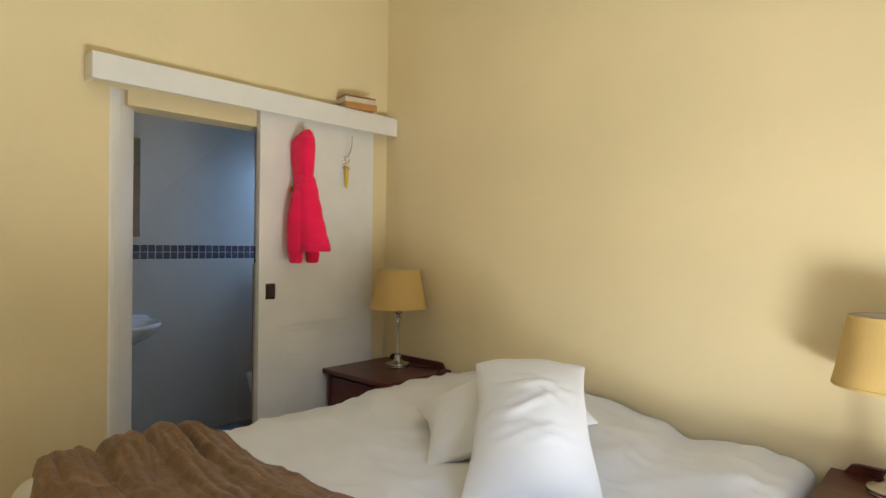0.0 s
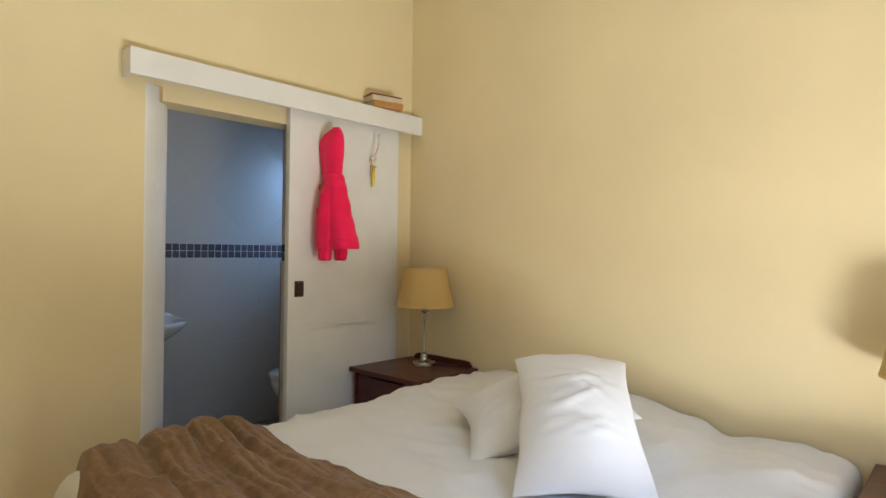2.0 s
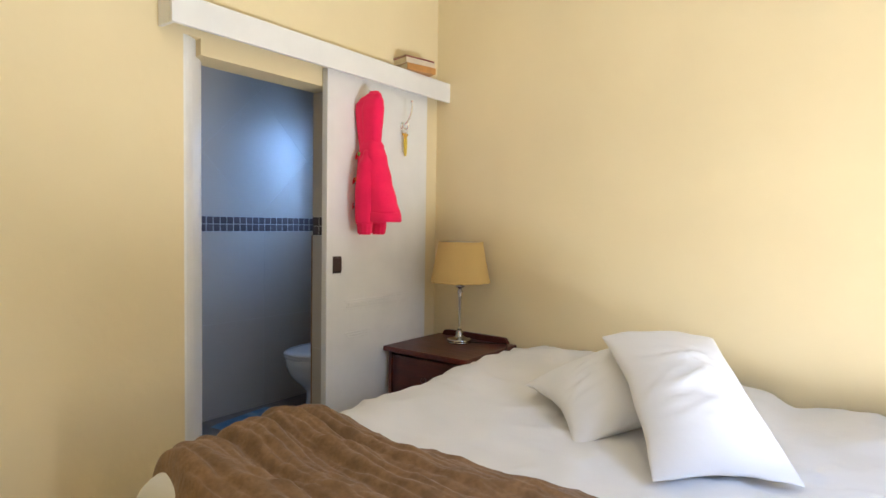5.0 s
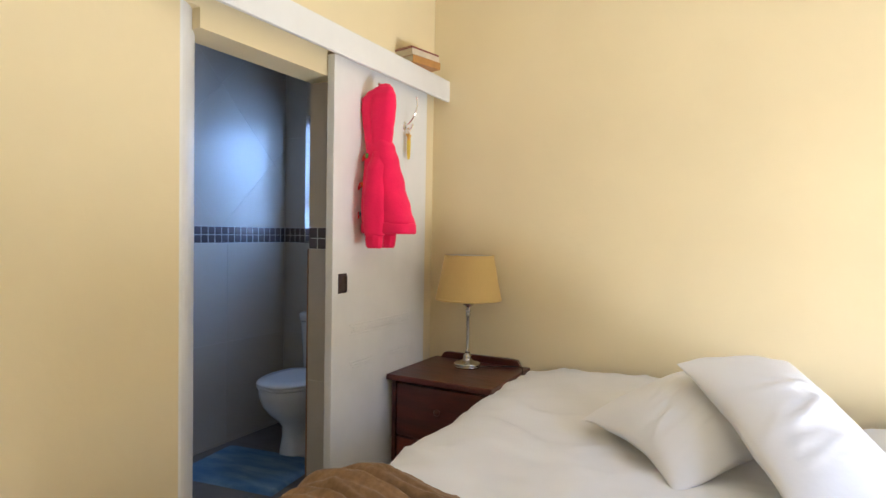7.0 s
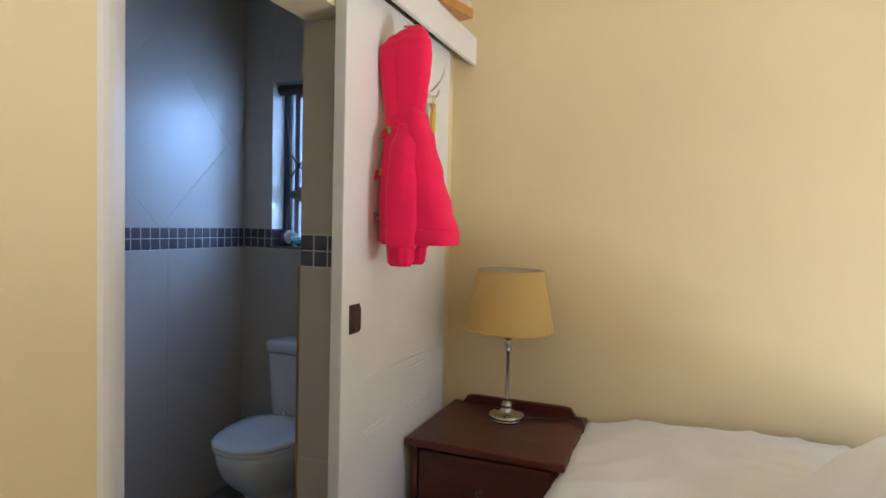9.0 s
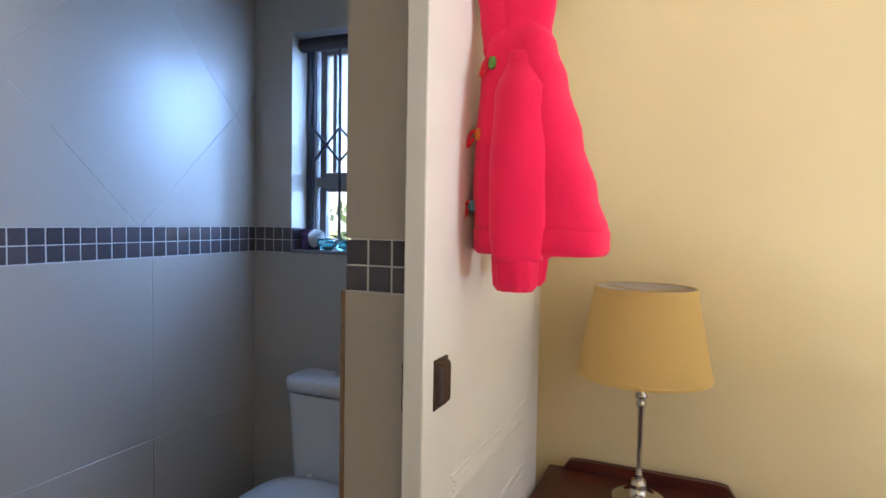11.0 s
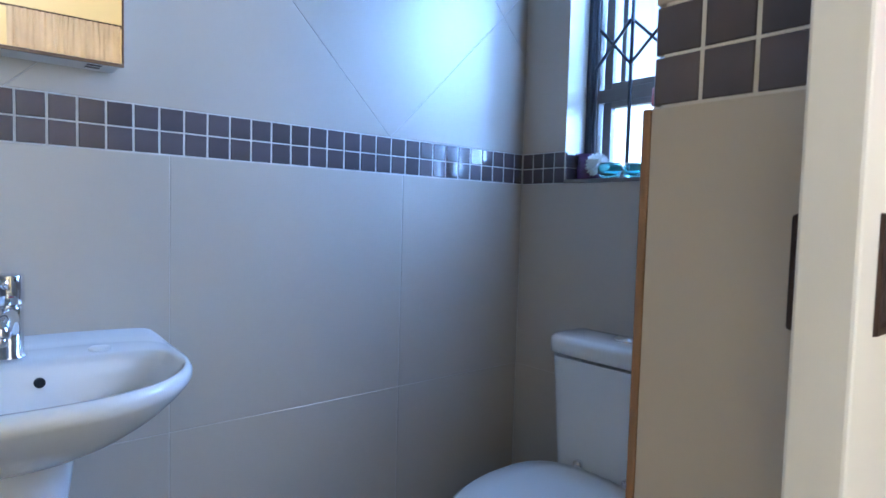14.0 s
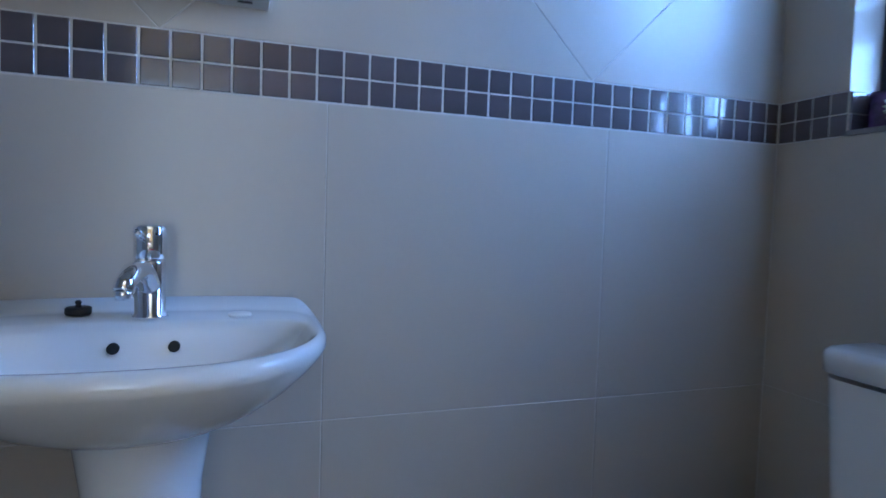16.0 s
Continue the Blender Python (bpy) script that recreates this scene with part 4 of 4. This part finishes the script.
bottle = vessel("shampoo_bottle", -0.725, 0.118, [(0.024, 0), (0.027, 0.004), (0.027, 0.165), (0.023, 0.185), (0.012, 0.193), (0.012, 0.199)], M_SOAP, "pale plastic bottle with a yellow label and pink cap", "bottle")
part("label", lathe([(0.0274, 0.030), (0.0277, 0.032), (0.0277, 0.118), (0.0274, 0.120)], 28, cap=False), M_YELLOW, bottle, "yellow label", smooth=True)
part("cap", lathe([(0.019, 0.1995), (0.020, 0.203), (0.019, 0.246), (0.016, 0.250), (0.001, 0.251)], 20), M_PINK, bottle, "pink cap", smooth=True)

# ---- garden door (unseen, inferred from the low daylight) and curtain (seen in the mirror) ----
door = tagged(new("window_2"), "tall glazed garden door with a white timber frame", "garden door", "", "structure")
for a in ((DOOR_A, DOOR_A + 0.06, 0.0, DOOR_H), (DOOR_B - 0.06, DOOR_B, 0.0, DOOR_H), (DOOR_A + 0.06, DOOR_B - 0.06, DOOR_H - 0.06, DOOR_H), ((DOOR_A + DOOR_B) / 2 - 0.04, (DOOR_A + DOOR_B) / 2 + 0.04, 0.0, DOOR_H - 0.06)):
    part("window_frame", box(EAST + 0.08, EAST + 0.14, a[0], a[1], a[2], a[3], 0.003), M_WHITE, door)
rod = thing("curtain_rod", (0, 0, 0), "thin dark metal curtain rod with a cage finial", "curtain rod")
ROD_X, ROD_Z, ROD_END = EAST - 0.09, 2.735, -0.375
part("pole", tube([(ROD_X, -2.75, ROD_Z), (ROD_X, ROD_END, ROD_Z)], 0.009, 12), M_BROWN, rod)
bm = bmesh.new()
for k in range(8):
    a = 2 * math.pi * k / 8
    tube(curve_points([(ROD_X, ROD_END, ROD_Z), (ROD_X + 0.028 * math.cos(a), ROD_END + 0.030, ROD_Z + 0.028 * math.sin(a)), (ROD_X, ROD_END + 0.065, ROD_Z)], 5), 0.0028, 6, bm)
part("finial", bm, M_BROWN, rod, "small wire cage finial")
for y in (ROD_END - 0.02, -2.65):
    part("bracket", tube([(EAST - 0.002, y, ROD_Z), (ROD_X + 0.008, y, ROD_Z)], 0.007, 8), M_BROWN, rod)
for y0, y1 in ((-1.22, ROD_END - 0.035), (-2.74, -2.30)):
    c = thing("curtain", (0, 0, 0), "gathered beige curtain hanging from a rod", "curtain", "curtains")
    loops = []
    for j in range(31):
        z = 2.726 - (2.70 * (j / 30) ** 1.5)
        drop = min(1.0, (2.726 - z) / 0.18)
        row = []
        for i in range(241):
            y = y0 + (y1 - y0) * i / 240
            fine = 0.009 * math.sin(y * 150 + 3.0 * noise.noise(Vector((y * 6, 0, 2)))) * (1 - 0.7 * drop)
            fold = (0.004 + 0.075 * drop) * noise.noise(Vector((y * 9.0 + 0.4 * z, z * 0.35, 6))) + 0.036 * drop * noise.noise(Vector((y * 21.0, z * 0.5, 9)))
            row.append((ROD_X - 0.022 + fine + fold, y + 0.010 * noise.noise(Vector((y * 12, z * 0.7, 5))), z + 0.004 * noise.noise(Vector((y * 70, 0, 1))) * (1 - drop)))
        loops.append(row)
    part("cloth", rings(loops, cap=False, closed=False), M_CURTAIN, c, smooth=True)

# hedge outside the bathroom window
hedge = thing("hedge", (-1.6, 5.2, -0.16), "dense green garden hedge beyond the window", "hedge")
bm = bmesh.new()
for k in range(2600):
    c = Vector((random.uniform(-4, 5), random.gauss(0, 0.5), abs(random.gauss(0.75, 0.45))))
    d = Vector((random.gauss(0, 1), random.gauss(0, 1), random.gauss(0, 1))).normalized()
    s = d.orthogonal().normalized()
    bm.faces.new([bm.verts.new(c + q) for q in (-d * 0.12, s * 0.05, d * 0.12, -s * 0.05)])
part("leaves", bm, M_LEAF, hedge)

# ---- tiles ----
GAP = 0.0006
wall_w, wall_n, wall_d = bpy.data.objects["bathroom_wall_west"], bpy.data.objects["bathroom_wall_north"], bpy.data.objects["wall_west"]
BAND0, BAND1 = 1.25, 1.35
place_w = lambda u, v, w: (BX - 0.010 + w, u, v)
place_n = lambda u, v, w: (u, BY + 0.010 - w, v)
place_r = lambda u, v, w: (u, RY + 0.010 - w, v)


def rect(u0, u1, v0, v1):
    return [(u0 + GAP, v0 + GAP), (u1 - GAP, v0 + GAP), (u1 - GAP, v1 - GAP), (u0 + GAP, v1 - GAP)]


def lay(poly, place, parent):
    if len(poly) > 2:
        part("tile", slab(poly, place, 0.010), M_TILE, parent)


def cut_to(poly, u0, u1, v0, v1):
    for axis, value, less in ((0, u0 + GAP, False), (0, u1 - GAP, True), (1, v0 + GAP, False), (1, v1 - GAP, True)):
        if poly:
            poly = clip(poly, axis, value, less)
    return poly


JU, TU = -1.041, 0.612      # a joint of the large tiles on the back wall, and their width
for k in range(-3, 3):
    for v0, v1 in ((0.65, BAND0), (0.05, 0.65), (0.0, 0.05)):
        lay(cut_to(rect(JU + k * TU, JU + (k + 1) * TU, v0, v1), B_SOUTH, BY, v0, v1), place_w, wall_w)
# diagonal tiles above the band
S = 0.60 * math.sqrt(2)
for a in range(-6, 6):
    for b in range(-6, 6):
        p0, q0 = 0.872 + a * S, 1.825 + b * S          # sums u + v and differences v - u of the joints
        g = GAP * 1.4
        corners = [(p0 + g, q0 + g), (p0 + S - g, q0 + g), (p0 + S - g, q0 + S - g), (p0 + g, q0 + S - g)]
        lay(cut_to([((p - q) / 2, (p + q) / 2) for p, q in corners], B_SOUTH, BY, BAND1, B_CEIL), place_w, wall_w)
# window wall
for u0, u1, v0, v1 in ((BX, -0.575, 0.65, BAND0), (-0.575, -0.153, 0.65, BAND0), (BX, -0.575, 0.05, 0.65), (-0.575, -0.153, 0.05, 0.65), (BX, WIN_L, BAND1, 1.95), (BX, WIN_L, 1.95, B_CEIL), (WIN_R, -0.153, BAND1, 1.95), (WIN_R, -0.153, 1.95, B_CEIL), (WIN_L, WIN_R, WIN_T, B_CEIL)):
    lay(rect(u0, u1, v0, v1), place_n, wall_n)
# tiled faces of the window recess
part("recess_tile", box(WIN_L - 0.0075, WIN_L, BY + 0.0005, 0.30, WIN_B, WIN_T), M_TILE, wall_n)
part("recess_tile", box(WIN_R, WIN_R + 0.0075, BY + 0.0005, 0.30, WIN_B, WIN_T), M_TILE, wall_n)
# right reveal of the doorway and the bathroom face of the door wall
part("tile_bed", box(-0.153, WX - 0.002, RY + 0.0016, RY + 0.0098, 0, OPEN_T), M_GROUT, wall_d)
for v0, v1 in ((0.0, 0.65), (0.65, BAND0), (BAND1, OPEN_T)):
    lay(rect(-0.163, WX - 0.002, v0, v1), place_r, wall_d)
part("edge_trim", box(-0.172, -0.163, RY - 0.0015, RY + 0.010, 0, BAND0, 0.002), M_TRIM, wall_d, "brown plastic tile edge trim")
for u0, u1, v0, v1 in ((RY, BY, 0, BAND0), (RY, BY, BAND1, B_CEIL), (B_SOUTH, OPEN_L, 0, BAND0), (B_SOUTH, OPEN_L, BAND1, B_CEIL)):
    part("tile", slab(rect(u0 + 0.011, u1, v0, v1), lambda u, v, w: (-0.153 - w, u, v), 0.010), M_TILE, wall_d)
part("skirting", box(-0.160, WX - 0.003, RY - 0.010, RY - 0.0005, 0.0015, 0.125, 0.002), M_WHITE, wall_d, "short white skirting piece")
# mosaic band: two rows of small glazed tiles
P = 0.0492
small = slab([(-P / 2 + 0.0021, -0.0229), (P / 2 - 0.0021, -0.0229), (P / 2 - 0.0021, 0.0229), (-P / 2 + 0.0021, 0.0229)], lambda u, v, w: (u, v, w), 0.0098)
bmesh.ops.recalc_face_normals(small, faces=small.faces)
mosaic = bpy.data.meshes.new("mosaic_tile")
small.to_mesh(mosaic)
small.free()
mosaic.materials.append(M_MOSAIC)


def stud(u, v, place, parent, narrow=1.0):
    """One small tile at (u, v) of a wall, a touch out of true."""
    o, x, y = Vector(place(u, v, 0.0)), Vector(place(u + 1, v, 0.0)), Vector(place(u, v + 1, 0.0))
    ob = new("mosaic_tile", mosaic)
    X, Y = (x - o), (y - o)
    Z = Vector(place(u, v, 1.0)) - o
    m = Matrix((X, Y, Z)).transposed().to_4x4()
    m.translation = o + Z * random.uniform(0, 0.0006)
    ob.parent = parent
    ob.matrix_world = m @ pose(0, 0, 0, random.gauss(0, 0.35), random.gauss(0, 0.35), random.gauss(0, 0.25)) @ Matrix.Diagonal((narrow, 1, 1, 1))


for row in (BAND0 + 0.0255, BAND0 + 0.0745):
    stud(0.040, row, place_w, wall_w, 0.76)
    for k in range(47):
        stud(0.0209 - P * (k + 0.5), row, place_w, wall_w)
    for k in range(4):
        stud(BX + 0.002 + 0.0435 * (k + 0.5), row, place_n, wall_n, 0.89)
    for k in range(3):
        stud(-0.1635 + P * (k + 0.5), row, place_r, wall_d)
    for k in range(12):
        if BY - P * (k + 1) > RY:
            stud(BY - P * (k + 0.5), row, lambda u, v, w: (-0.153 - w, u, v), wall_d)
    for k in range(2):
        stud(BY + 0.002 + P * (k + 0.5), row, lambda u, v, w: (WIN_L - 0.006 + w, u, v), wall_n)
# floor tiles
bed_floor = bpy.data.objects["floor"]
bath_floor = bpy.data.objects["bathroom_floor"]
for parent, m, x0, x1, y0, y1, t in ((bed_floor, M_FLOOR, WX, EAST, SOUTH, 0.0, 0.45), (bath_floor, M_BATHFLOOR, BX, -0.153, B_SOUTH, BY, 0.33)):
    nx, ny = int((x1 - x0) / t) + 1, int((y1 - y0) / t) + 1
    for i in range(nx):
        for j in range(ny):
            q = cut_to([(x0 + i * t, y0 + j * t), (x0 + (i + 1) * t, y0 + j * t), (x0 + (i + 1) * t, y0 + (j + 1) * t), (x0 + i * t, y0 + (j + 1) * t)], x0 + i * t, min(x1, x0 + (i + 1) * t), y0 + j * t, min(y1, y0 + (j + 1) * t))
            if len(q) > 2:
                part("floor_tile", slab(q, lambda u, v, w: (u, v, (0.0215 if parent is bath_floor else -0.0085) + w), 0.0085), m, parent)
structure("threshold", box(-0.152, WX, OPEN_L + 0.041, RY - 0.011, -0.012, 0.031, 0.002), M_TRIM, "narrow brown door threshold", "threshold")
